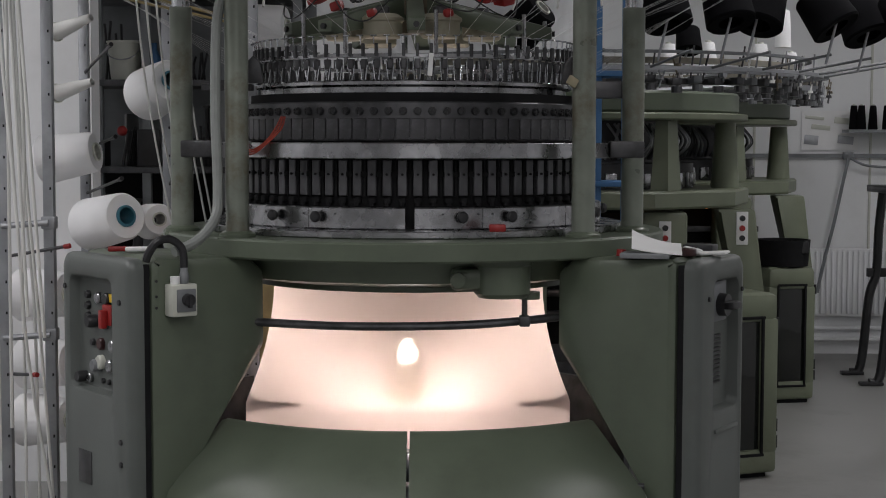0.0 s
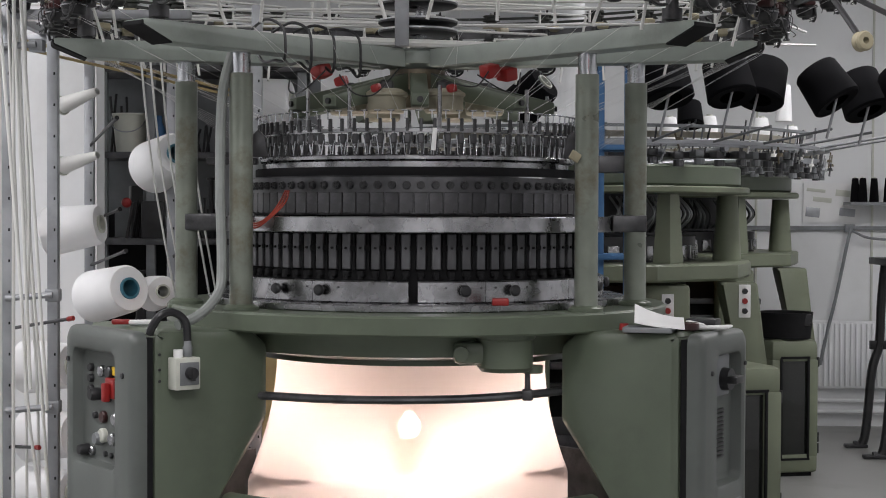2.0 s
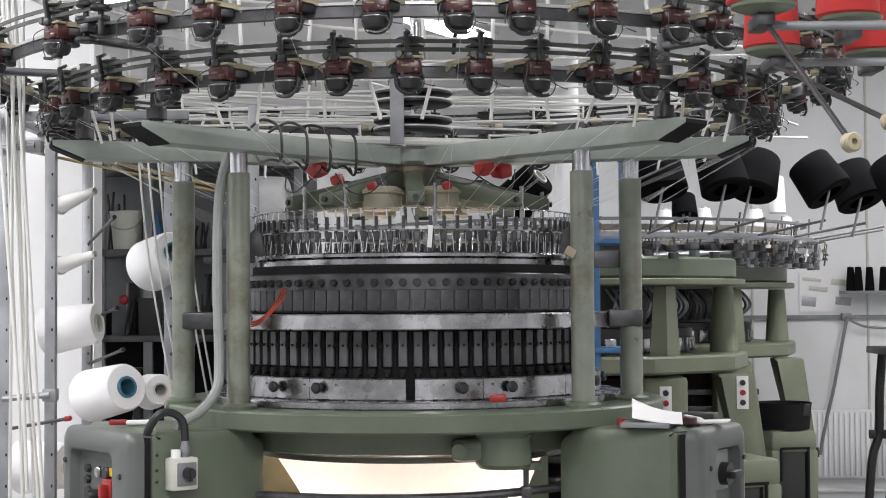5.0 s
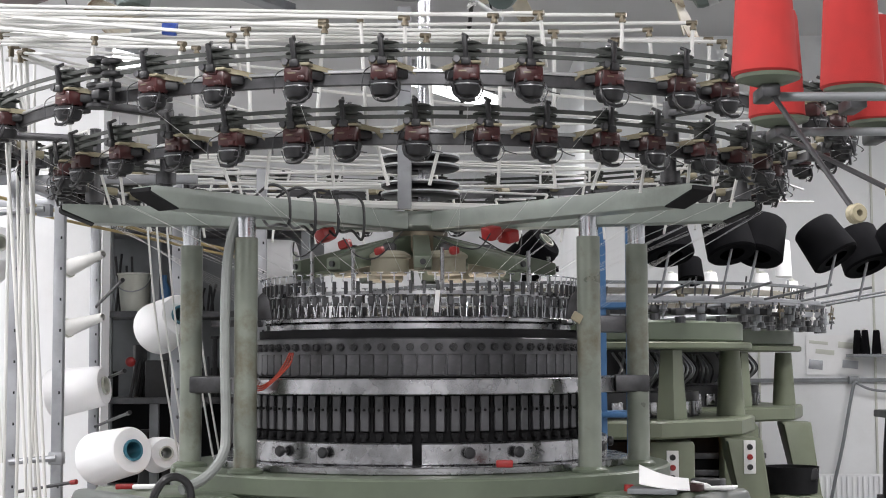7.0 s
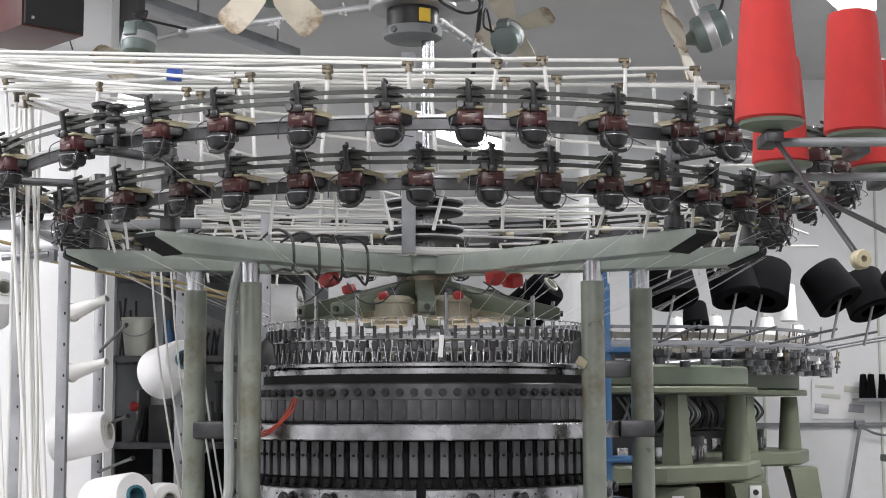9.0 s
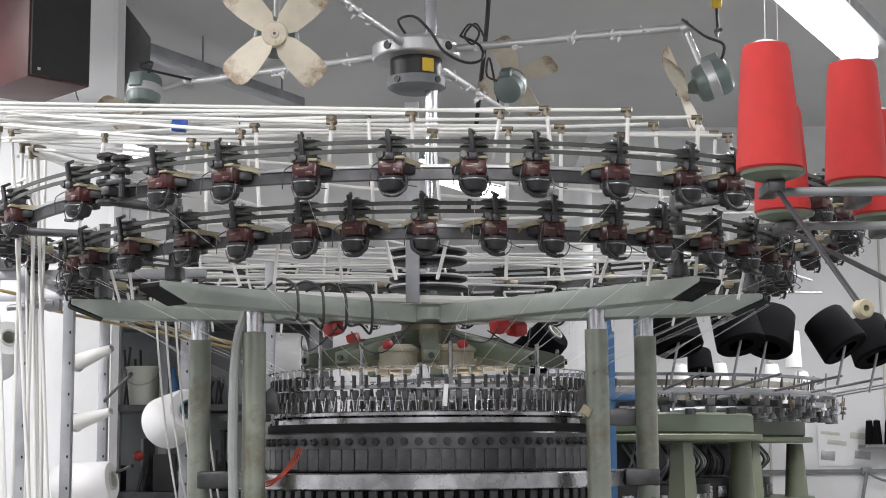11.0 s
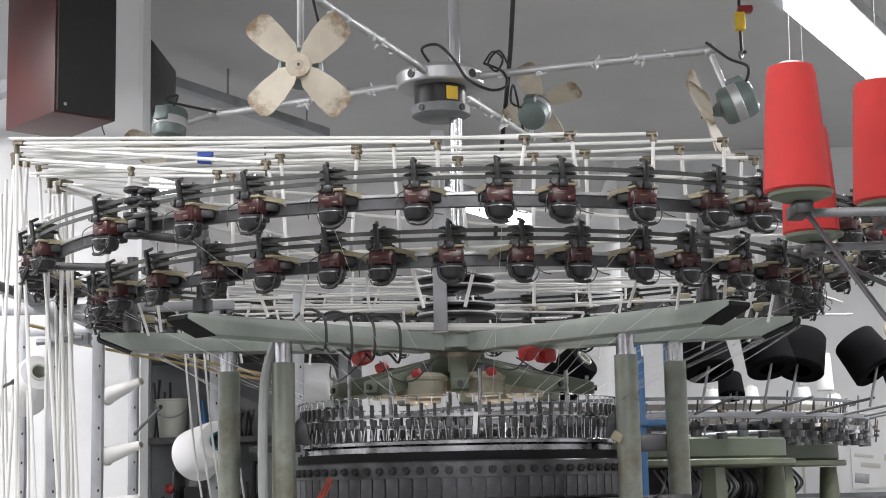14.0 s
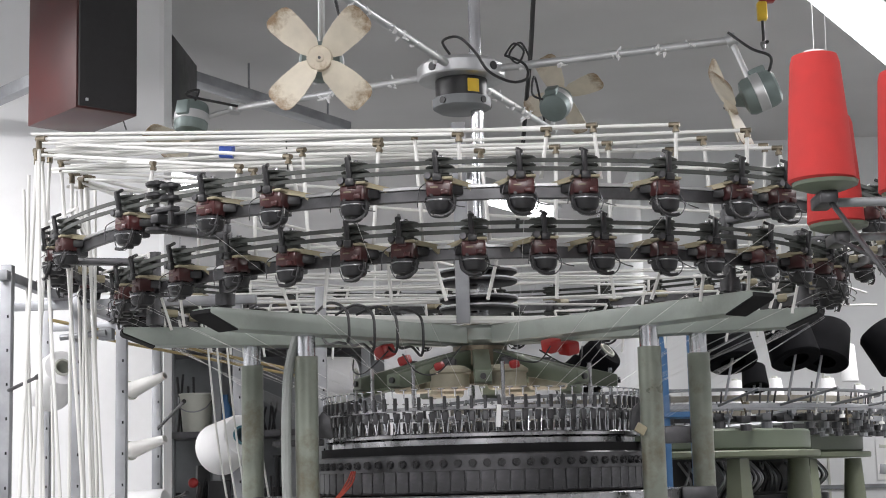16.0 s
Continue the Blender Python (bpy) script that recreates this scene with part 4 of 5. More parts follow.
part("tape_band", build(add_rod, (-0.62, -0.84, 2.262), (-0.585, -0.84, 2.258), 0.020, 12), BLUE_TAPE, tubes, "wrap of blue tape")
part("cable_tie", build(add_rod, (-0.44, -0.86, 2.20), (-0.442, -0.87, 2.285), 0.002, 6), BLACK, tubes)


def threads(bm):
    k = random.Random(7)
    for r, z, a in feeder_spots[::2]:
        p = polar(r + 0.04, a, z - 0.05)
        q = polar(0.486, a + k.uniform(-9, 9), 1.645)
        add_rod(bm, p, q, 0.0005, 3)
    for s, n in ((-1, 7), (1, 9)):
        for i in range(n):
            add_rod(bm, (AXIS + s * (0.98 + 0.012 * i), -0.2 + 0.03 * i, 1.86), (AXIS + s * (0.47 + 0.004 * i), -0.12 + 0.02 * i, 1.52 + 0.012 * (i % 7)), 0.0005, 3)


yarns = part("yarn_threads", build(threads), YARN_THREAD)
tagged(yarns, "fine white yarns running from feeders to guides", "yarn", kind="stuff")

# black cables looped over one arm
cables = thing("arm_cables", "black cables looped over the pale green arm", "cable")
for x, w in ((-0.345, 0.02), (-0.28, 0.05), (-0.22, 0.05), (-0.15, 0.06)):
    y = -0.81 * (x - AXIS) / -0.71 * 1.0
    part("cable", build(add_path, [(x - 0.10, -0.36 + 0.02, 1.872), (x - 0.04, -abs(y) - 0.03, 1.895), (x + 0.01, -abs(y) - 0.055, 1.87), (x + 0.02, -abs(y) - 0.065, 1.81), (x + 0.012, -abs(y) - 0.055, 1.79 - w * 0.6), (x - 0.02, -abs(y), 1.785), (x - 0.06, -abs(y) + 0.09, 1.79), (x - 0.09, -abs(y) + 0.14, 1.83)], 0.0042, 8), BLACK, cables)
hose_arm = thing("arm_hose", "pale hose lying behind the arms", "hose")
part("hose", build(add_path, [(-0.42, -0.20, 1.878), (-0.15, -0.13, 1.872), (0.1, -0.10, 1.867), (0.35, 0.0, 1.87)], 0.013, 8), WHITE_TUBE, hose_arm)

# ---- rotating blower rig with four fans ----
rig = thing("blower_rig", "pole-mounted blower carousel with four rods", "fan rig", at(AXIS - 0.035, 0, 0))


def rig_hub(bm):
    add_lathe(bm, [(0, 2.645), (0.135, 2.645), (0.14, 2.65), (0.14, 2.685), (0.125, 2.70), (0.04, 2.702), (0, 2.702)], seg=48)


def rig_low(bm):
    add_lathe(bm, [(0, 2.545), (0.075, 2.545), (0.092, 2.555), (0.094, 2.583), (0, 2.583)], seg=40)


part("hub_plate", build(rig_hub), ALU, rig, "grey aluminium hub plate")
part("drum", build(add_lathe, [(0, 2.583), (0.083, 2.583), (0.083, 2.645), (0, 2.645)], Matrix(), 40), BLACK, rig, "black drum")
part("lower_flange", build(rig_low), GREY_METAL_PAINT, rig, "grey lower flange")
part("warning_label", build(add_lathe, [(0.0835, 2.592), (0.0855, 2.592), (0.0855, 2.634), (0.0835, 2.634), (0.0835, 2.592)], Matrix(), 8, -75, -48), YELLOW, rig, "yellow label")
for a in (-128, -42, 20):
    part("bolt_hole", build(add_cyl, 0.014, 0.014, 0.006, Matrix.Translation(polar(0.137, a, 2.668, 0)) @ pose(0, 0, 0, 0, 90, a), 14), BLACK, rig)
    part("bolt_hole", build(add_cyl, 0.011, 0.011, 0.006, Matrix.Translation(polar(0.0905, a, 2.568, 0)) @ pose(0, 0, 0, 0, 90, a), 14), BLACK, rig)
part("hub_cable", build(add_path, [(-0.03, -0.12, 2.70), (-0.05, -0.15, 2.735), (0.0, -0.17, 2.74), (0.05, -0.17, 2.69), (0.09, -0.165, 2.63), (0.16, -0.14, 2.60), (0.21, -0.11, 2.62), (0.20, -0.09, 2.67), (0.14, -0.09, 2.70)], 0.0045, 6), BLACK, rig, "thin black cable")
part("hub_cable", build(add_path, [(0.14, -0.12, 2.69), (0.17, -0.13, 2.725), (0.20, -0.13, 2.70), (0.18, -0.135, 2.66), (0.155, -0.13, 2.69), (0.19, -0.12, 2.73), (0.22, -0.11, 2.68)], 0.0035, 6), BLACK, rig)
ROD_ENDS = [(-0.33, -0.95, 2.675), (0.82, -0.26, 2.672), (0.31, 0.86, 2.67), (-0.78, 0.30, 2.655)]
lint = random.Random(11)
for x, y, z in ROD_ENDS:
    k = 0.12 / math.hypot(x, y)
    part("rod", build(add_rod, (x * k, y * k, 2.672), (x, y, z), 0.013, 14), ALU, rig, "pale rod with lint")
    d = Vector((x, y, z)) - Vector((x * k, y * k, 2.672))

    def fluff(bm):
        for j in range(7):
            p = Vector((x * k, y * k, 2.672)) + d * lint.uniform(0.1, 0.95)
            for q in range(4):
                add_cyl(bm, lint.uniform(0.004, 0.009), 0.002, lint.uniform(0.010, 0.030), Matrix.Translation(p + Vector((lint.uniform(-0.012, 0.012), 0, lint.uniform(-0.016, 0.004)))) @ pose(0, 0, 0, lint.uniform(0, 180), lint.uniform(0, 180), 0), 6)

    part("lint", build(fluff), YARN_WHITE, rig, "clinging white lint")["kind"] = "stuff"


def blade(bm, a, pitch=18):
    m = pose(0, 0, 0, 0, 0, a) @ pose(0, 0, 0, pitch, 0, 0)
    outline = [(0.022, -0.020), (0.045, -0.036), (0.10, -0.043), (0.142, -0.044), (0.155, -0.039), (0.162, -0.028), (0.164, -0.012), (0.164, 0.020), (0.160, 0.032), (0.150, 0.041), (0.135, 0.044), (0.09, 0.041), (0.045, 0.031), (0.022, 0.018)]
    lo = [bm.verts.new(m @ Vector((x, y, 0.004 * math.sin(y * 30)))) for x, y in outline]
    hi = [bm.verts.new(m @ Vector((x, y, 0.003 + 0.004 * math.sin(y * 30)))) for x, y in outline]
    n = len(outline)
    bm.faces.new(lo[::-1])
    bm.faces.new(hi)
    for i in range(n):
        bm.faces.new((lo[i], lo[(i + 1) % n], hi[(i + 1) % n], hi[i]))


def fan(m, turn, arm_to):
    """A small fan: z of m points out of the blades' hub, the motor stands behind it."""
    f = thing("fan", "small four-bladed fan with soiled cream plastic blades", "fan", m, "fans on the blower rig")
    for k in range(4):
        part("blade", build(blade, turn + 90 * k), FAN_BLADE, f, "cream blade with brown dirt at its edge")
    part("blade_hub", build(add_lathe, [(0, 0.018), (0.010, 0.018), (0.012, 0.014), (0.030, 0.013), (0.034, 0.006), (0.034, -0.012), (0, -0.012)], Matrix(), 28), FAN_WHITE, f)
    part("axle", build(add_cyl, 0.004, 0.004, 0.006, at(0, 0, 0.016), 10), STEEL_DARK, f)
    mo = part("motor", build(add_lathe, [(0, -0.150), (0.038, -0.150), (0.052, -0.142), (0.057, -0.125), (0.057, -0.06), (0.050, -0.045), (0.024, -0.038), (0.01, -0.012), (0, -0.012)], Matrix(), 28), TEAL, f, "grey-green ribbed motor")
    part("motor_band", build(add_lathe, ring_profile(0.05, 0.0595, -0.108, -0.078, 0.002), Matrix(), 28), ALU, mo)
    part("terminal_box", build(add_box, 0.045, 0.03, 0.05, at(0, 0.056, -0.11), 0.005), TEAL, mo)
    inv = m.inverted() @ Matrix.Translation((0, 0, 0))
    p = inv @ Vector(arm_to)
    part("hinge_arm", build(lambda bm: (add_rod(bm, (0, 0.0, -0.08), p, 0.009, 10), add_cyl(bm, 0.02, 0.02, 0.03, Matrix.Translation(p + Vector((0, 0, -0.015))), 14))), ALU, f, "aluminium hinge")
    part("motor_cable", build(add_path, [(0.02, 0.03, -0.13), (0.06, 0.07, -0.16), (0.05, 0.12, -0.12), p + Vector((0.02, 0.02, 0))], 0.0045, 6), BLACK, f)


def facing(eye, target, spin=0):
    """z points from eye to target."""
    q = (Vector(target) - Vector(eye)).to_track_quat("Z", "Y").to_matrix().to_4x4()
    return Matrix.Translation(eye) @ q @ pose(0, 0, 0, 0, 0, spin)


HX = AXIS - 0.035
ends = [Vector((x + HX, y, z)) for x, y, z in ROD_ENDS]
fan(facing((-0.345, -0.92, 2.478), (-0.15, -4.0, 2.0)), 45, ends[0])
fan(facing((0.80, -0.27, 2.47), (0.0, -0.12, 2.17)), 20, ends[1])
fan(facing((0.352, 0.90, 2.812), (0.639, 1.688, 3.357)), -15, ends[2])
fan(facing((-0.935, 0.26, 2.53), (-0.955, 0.20, 2.2)), 30, ends[3])


# ---- yarn cones ----
def yarn_cone(m, r1, r2, h, mat, label, core=None, group="", name="yarn_cone"):
    """A wound cone: base at the origin of m, its nose along z."""
    c = thing(name, label, "yarn cone", m, group)
    part("winding", build(add_lathe, [(r1 * 0.5, 0.004), (r1 * 0.93, 0), (r1, r1 * 0.08), (r1 * 0.55 + r2 * 0.45, h * 0.5), (r2 * 1.02, h * 0.94), (r2 * 0.93, h), (r2 * 0.45, h)], Matrix(), 36), mat, c, "wound yarn")
    part("core", build(add_lathe, [(r2 * 0.36, h * 0.6), (r2 * 0.50, h * 0.6), (r2 * 0.46, h + 0.008), (r2 * 0.36, h + 0.008), (r2 * 0.30, h * 0.3)], Matrix(), 20), core or GREY_PLASTIC, c, "plastic core")
    return c


def nose(base, tip):
    return along(base, tip)[0]


# ---- creel beside the machine, with white cones on pegs ----
creel = thing("yarn_creel", "galvanised steel creel frame with peg arms", "creel")
POSTS = [(-1.144, 0.2), (-1.19, 0.9), (-1.29, 0.2), (-0.86, 0.75), (-1.36, -0.3), (-0.60, 0.85), (-1.50, 0.55), (-0.52, 0.45)]
for x, y in POSTS:
    p = part("post", build(add_box, 0.034, 0.034, 2.05 if y < 0.8 else 1.95, at(x, y, 1.03 if y < 0.8 else 0.98), 0.003), GALV, creel, "galvanised square post")
    for k in range(18):
        part("slot", build(add_box, 0.005, 0.002, 0.009, at(x + 0.008, y - 0.0175, 0.2 + 0.1 * k)), BLACK_MATT, p)
for y in (0.2, 0.9):
    part("top_rail", build(add_box, 0.9, 0.03, 0.03, at(-1.15, y, 1.99), 0.003), GALV, creel)
part("top_rail", build(add_box, 0.03, 1.3, 0.03, at(-1.36, 0.3, 2.02), 0.003), GALV, creel)
part("tie_bar", build(add_rod, (-1.42, 0.30, 1.955), (-0.60, 0.60, 1.775), 0.006, 8), WOOD, creel, "pale wooden bar")
part("tie_bar", build(add_rod, (-1.30, 0.33, 1.90), (-0.56, 0.62, 1.75), 0.005, 8), WOOD, creel, "pale wooden bar")
for x, y, z in ((-1.19, 0.2, 1.08), (-1.24, 0.2, 1.88), (-1.19, 0.2, 0.72)):
    part("clamp", build(lambda bm: (add_rod(bm, (x - 0.10, y - 0.03, z), (x + 0.05, y - 0.03, z + 0.012), 0.010, 8), add_box(bm, 0.045, 0.045, 0.04, at(x + 0.045, y, z + 0.01), 0.004))), GALV, creel)
PEGS = [((-1.19, 0.9, 1.60), (-1.03, 0.6, 1.68)), ((-1.19, 0.9, 1.32), (-1.02, 0.6, 1.365)), ((-1.29, 0.2, 0.98), (-1.07, 0.1, 1.02)), ((-1.19, 0.9, 1.16), (-1.0, 0.6, 1.22)), ((-1.36, -0.3, 1.68), (-1.22, -0.45, 1.71)),
        ((-0.86, 0.75, 1.20), (-0.72, 0.5, 1.25)), ((-1.29, 0.2, 0.6), (-1.16, 0.05, 0.62))]
for a, b in PEGS:
    pg = part("peg", build(add_rod, a, b, 0.0055, 8), STEEL_DARK, creel, "thin steel peg")
    d = (Vector(b) - Vector(a)).normalized()
    part("peg_tip", build(add_rod, Vector(b) - d * 0.004, Vector(b) + d * 0.018, 0.008, 8), RED if b[2] < 1.1 else BLACK, pg)
W = "white yarn cone lying on a creel peg"
BLUE_CORE = material("blue green core plastic", (0.04, 0.16, 0.22), 0.4, 0, 0.1, 10, 0.0)
yarn_cone(nose((-1.135, 0.72, 1.055), (-0.95, 0.54, 1.10)), 0.094, 0.082, 0.225, YARN_WHITE, W + " with a blue core", BLUE_CORE, "white cones")
yarn_cone(nose((-1.30, 0.72, 1.285), (-1.10, 0.69, 1.315)), 0.088, 0.070, 0.20, YARN_WHITE, W, None, "white cones")
yarn_cone(nose((-0.925, 0.72, 1.515), (-0.80, 0.54, 1.565)), 0.094, 0.074, 0.20, YARN_WHITE, W + " with a blue core", BLUE_CORE, "white cones")
yarn_cone(nose((-0.95, 0.85, 1.06), (-0.83, 0.55, 1.09)), 0.065, 0.055, 0.19, YARN_WHITE, W, None, "white cones")
for x, y, z in ((-1.42, 0.86, 0.79), (-1.41, 0.86, 0.54), (-1.42, 0.86, 0.33), (-1.16, 0.9, 0.30)):
    yarn_cone(nose((x, y, z), (x + 0.15, y - 0.06, z + 0.01)), 0.098, 0.08, 0.20, YARN_WHITE, W, None, "white cones")
yarn_cone(nose((-1.45, 0.40, 1.73), (-1.33, 0.20, 1.80)), 0.085, 0.062, 0.20, YARN_WHITE, W, None, "white cones")
yarn_cone(nose((-0.66, 1.05, 1.765), (-0.47, 1.02, 1.775)), 0.10, 0.08, 0.20, YARN_WHITE, W, None, "white cones")
for a, b in (((-1.245, 0.72, 1.735), (-1.07, 0.62, 1.79)), ((-1.245, 0.72, 1.52), (-1.07, 0.62, 1.565))):
    e = thing("empty_cone", "empty white plastic cone tube on a peg", "cone tube", nose(a, b), "empty cones")
    part("shell", build(add_lathe, [(0.028, 0), (0.031, 0.002), (0.014, 0.17), (0.011, 0.17), (0.028, 0)], Matrix(), 20), WHITE_TUBE, e)
    part("rim", build(add_lathe, ring_profile(0.026, 0.035, -0.006, 0.004, 0.001), Matrix(), 20), GREY_PLASTIC, e)
# white tubes dropping along the creel
drops = thing("drop_tubes", "white plastic tubes hanging down along the creel", "tubes")
dr = random.Random(21)
for k in range(7):
    x = -1.40 + 0.26 * (k * 3 % 7) / 6 + dr.uniform(-0.02, 0.02)
    y = -0.25 + 0.5 * dr.random()
    part("tube", build(add_path, [(x - 0.03, y, 2.36 if k < 9 else 1.93), (x + dr.uniform(-0.02, 0.03), y, 1.4), (x + dr.uniform(-0.01, 0.07), y + 0.02, 0.8), (x + dr.uniform(0.0, 0.10), y + 0.05, 0.15)], 0.0052, 7), WHITE_TUBE, drops, "white plastic tube")
for k in range(5):
    x = -0.79 + 0.035 * k + dr.uniform(-0.01, 0.01)
    part("tube", build(add_path, [(x - 0.05, 0.05, 1.92), (x - 0.02, 0.12, 1.5), (x + 0.03, 0.25, 1.08)], 0.0034, 7), WHITE_TUBE, drops, "white plastic tube")

# ---- loudspeaker on the partition ----
spk = thing("loudspeaker", "dark red-brown wooden loudspeaker with black cloth front", "loudspeaker", Matrix.Translation((-1.325, 0.35, 2.693)) @ pose(0, 0, 0, 0, 0, 44))
part("cabinet", build(add_box, 0.24, 0.36, 0.62, at(0.10, 0.19, 0.31), 0.004), WOOD_DARK, spk, "dark wood veneer box")
part("cloth_front", build(add_box, 0.225, 0.014, 0.605, at(0.10, 0.004, 0.31), 0.003), CLOTH_DARK, spk, "black cloth front")
part("badge", build(add_box, 0.010, 0.004, 0.010, at(0.015, -0.004, 0.03)), ALU, spk)
part("wall_bracket", build(add_box, 0.05, 0.70, 0.05, at(0.05, 0.68, 0.2), 0.004), GALV, spk)
part("wire", build(add_path, [(0.21, 0.12, 0.25), (0.30, 0.2, 0.18), (0.33, 0.3, 0.08), (0.40, 0.4, 0.05)], 0.003, 6), BLACK, spk)
tagged(part("door_frame_trim", build(add_box, 0.02, 0.14, 3.48, at(0, 0, 1.74)), WALL, None, "", at(-1.264, 1.36, 0)), "pale grey edge strip of the partition", "trim", kind="structure")

# ---- red cones on their holder, near the camera ----
holder = thing("cone_holder", "steel rods with green plates that carry red cones", "cone holder")
RED_SPOTS = [(0.640, -2.25, 1.862, 0.055, 0.040, 0.213), (0.728, -1.93, 1.842, 0.052, 0.040, 0.20), (0.815, -2.13, 1.862, 0.054, 0.042, 0.212), (0.93, -1.86, 1.846, 0.052, 0.040, 0.20)]
for x, y, z, r1, r2, h in RED_SPOTS:
    yarn_cone(at(x, y, z), r1, r2, h, YARN_RED, "tall red yarn cone standing on a green plate", PAPER, "red cones", "red_yarn_cone")
    part("plate", build(add_lathe, [(0, -0.014), (0.03, -0.014), (0.052, -0.006), (0.054, 0), (0, 0)], at(x + 0.005, y, z), 28), GREEN, holder, "green cone plate")
    part("plate_clamp", build(add_box, 0.030, 0.085, 0.022, at(x + 0.008, y + 0.030, z - 0.0245), 0.004), STEEL_DARK, holder, "dark plate clamp")
for y, z in ((-2.19, 1.838), (-1.90, 1.822)):
    part("rail", build(add_rod, (0.66 if y < -2 else 0.74, y, z), (1.6, y, z), 0.008, 12), GREY_METAL_PAINT, holder, "grey steel rail")
part("upright", build(add_rod, (1.55, -2.05, 0.0), (1.55, -2.05, 2.4), 0.02, 14), GALV, holder)
part("cross_rail", build(add_rod, (1.55, -2.3, 1.83), (1.55, -1.8, 1.83), 0.012, 12), GALV, holder)
part("base_foot", build(add_box, 0.5, 0.5, 0.03, at(1.55, -2.05, 0.015), 0.006), GALV, holder)
for a, b in (((0.652, -2.25, 1.83), (0.703, -2.54, 1.612)), ((0.72, -2.0, 1.80), (0.80, -2.4, 1.655))):
    part("guide_rod", build(add_rod, a, b, 0.0045, 10), BLACK, holder, "black slanting guide rod")
    d = (Vector(b) - Vector(a)).normalized()
    part("eyelet", build(add_lathe, [(0.005, -0.009), (0.012, -0.009), (0.0145, -0.006), (0.0115, 0), (0.0145, 0.006), (0.012, 0.009), (0.005, 0.009), (0.005, -0.009)], facing(Vector(b) + d * 0.012, Vector(b) + d * 0.012 + Vector((0.35, -1, 0.05))), 24), CREAM, holder, "cream porcelain eyelet")
for x, y, z, r1, r2, h in RED_SPOTS[:3]:
    part("yarn", build(add_rod, (x, y, z + h), (x + 0.04, y + 0.1, 3.1), 0.0006, 5), YARN_THREAD, holder, "thin pale yarn")

# ---- the other knitting machines ----
def other_machine(cx, cy, ring_r, seed, plates):
    rr = random.Random(seed)
    g = thing("knitting_machine", "smaller olive green circular knitting machine with black cones", "knitting machine", at(cx, cy, 0), "knitting machines at the back")
    part("table", build(add_lathe, ring_profile(0.15, 0.76, 1.075, 1.15, 0.01), Matrix(), 10), OLIVE, g, "thick olive table")
    part("upper_plate", build(add_lathe, ring_profile(0.2, 0.74, 1.445, 1.475, 0.006), Matrix(), 48), OLIVE, g, "olive upper plate")
    part("drum_box", build(add_lathe, ring_profile(0.2, 0.70, 1.476, 1.565, 0.01), Matrix(), 48), GREEN, g, "green gear drum")
    for k, a in enumerate((-125, -62, -12, 60, 130, 190)):
        q = polar(0.64, a, 0, 0)
        part("column", build(add_lathe, [(0, 1.151), (0.064, 1.151), (0.045, 1.44), (0, 1.44)], Matrix.Translation((q.x, q.y, 0)), 4 if k % 2 else 24), OLIVE, g, "tapered olive column")
    part("cylinder", build(add_lathe, [(0, 1.151), (0.50, 1.151), (0.50, 1.26), (0.42, 1.265), (0.42, 1.444), (0, 1.444)], Matrix(), 48), BLACK, g, "dark cylinder")
    for k in range(40):
        a = k * 9
        part("cam_plate", build(add_box, 0.012, 0.05, 0.06, Matrix.Translation(polar(0.505, a, 1.19, 0)) @ pose(0, 0, 0, 0, 0, a), 0.003), STEEL, g)
    for k in range(34):
        a = -150 + k * 4
        p, q = polar(0.43, a, 1.28, 0), polar(0.45, a + rr.uniform(-8, 8), 1.43, 0)
        mid = (p + q) / 2 + polar(0.06, a, 0, 0)
        part("yarn_hose", build(add_path, [p, mid, q], 0.006, 5), GALV if k % 3 else BLACK, g)
    for a in (-118, -62, 60, 150):
        q = polar(0.62, a, 0, 0)
        part("leg", build(add_box, 0.19, 0.16, 1.06, at(q.x, q.y, 0.535), 0.02), OLIVE, g, "olive box leg")
    part("slanted_leg", build(add_prism, [(0.53, 1.07), (0.69, 1.07), (0.74, 0.66), (0.74, 0.02), (0.64, 0.02), (0.64, 0.64)], 0.14, at(0, -0.50, 0), 0.012), OLIVE, g, "slanted olive leg")
    # control plates on two legs
    for x, y, z in ((polar(0.62, -62, 0, 0).x, polar(0.62, -62, 0, 0).y - 0.083, 0.955), (0.635, -0.503, 0.99))[:2 if plates else 0]:
        pl = part("control_plate", build(add_box, 0.05, 0.006, 0.14, at(x, y, z), 0.002), PAPER, g, "pale control plate")
        for k, mt in enumerate((BLACK, RED, BLACK)):
            part("button", build(add_cyl, 0.013, 0.011, 0.012, pose(x, y - 0.003, z + 0.042 - 0.042 * k, 90, 0, 0), 12), mt, pl)
    # Black cylinder added to darken the open interior below the table.
    part("inner_drum", build(add_cyl, 0.46, 0.46, 1.03, at(0, 0, 0.02), 32), BLACK_MATT, g, "black filler that darkens the open interior")
    for k in range(4):
        part("take_down_bar", build(add_box, 0.7, 0.03, 0.03, at(0.1, -0.47, 0.62 + 0.09 * k), 0.004), STEEL_DARK, g)
    part("lamp_spot", build(add_cyl, 0.02, 0.02, 0.02, pose(0.16, -0.52, 1.02, 90, 0, 0), 12), ORANGE_GLOW, g, "small orange lamp")
    # feeder rings
    for z, r, mt, h in ((1.595, ring_r * 0.92, STEEL_DARK, 0.012), (1.64, ring_r, GALV, 0.014), (1.675, ring_r * 0.96, BEIGE, 0.012), (1.705, ring_r * 1.03, GREY_METAL_PAINT, 0.006)):
        part("ring", build(add_lathe, ring_profile(r - 0.02, r, z - h, z + h, 0.001), Matrix(), 72), mt, g, "thin feeder ring")
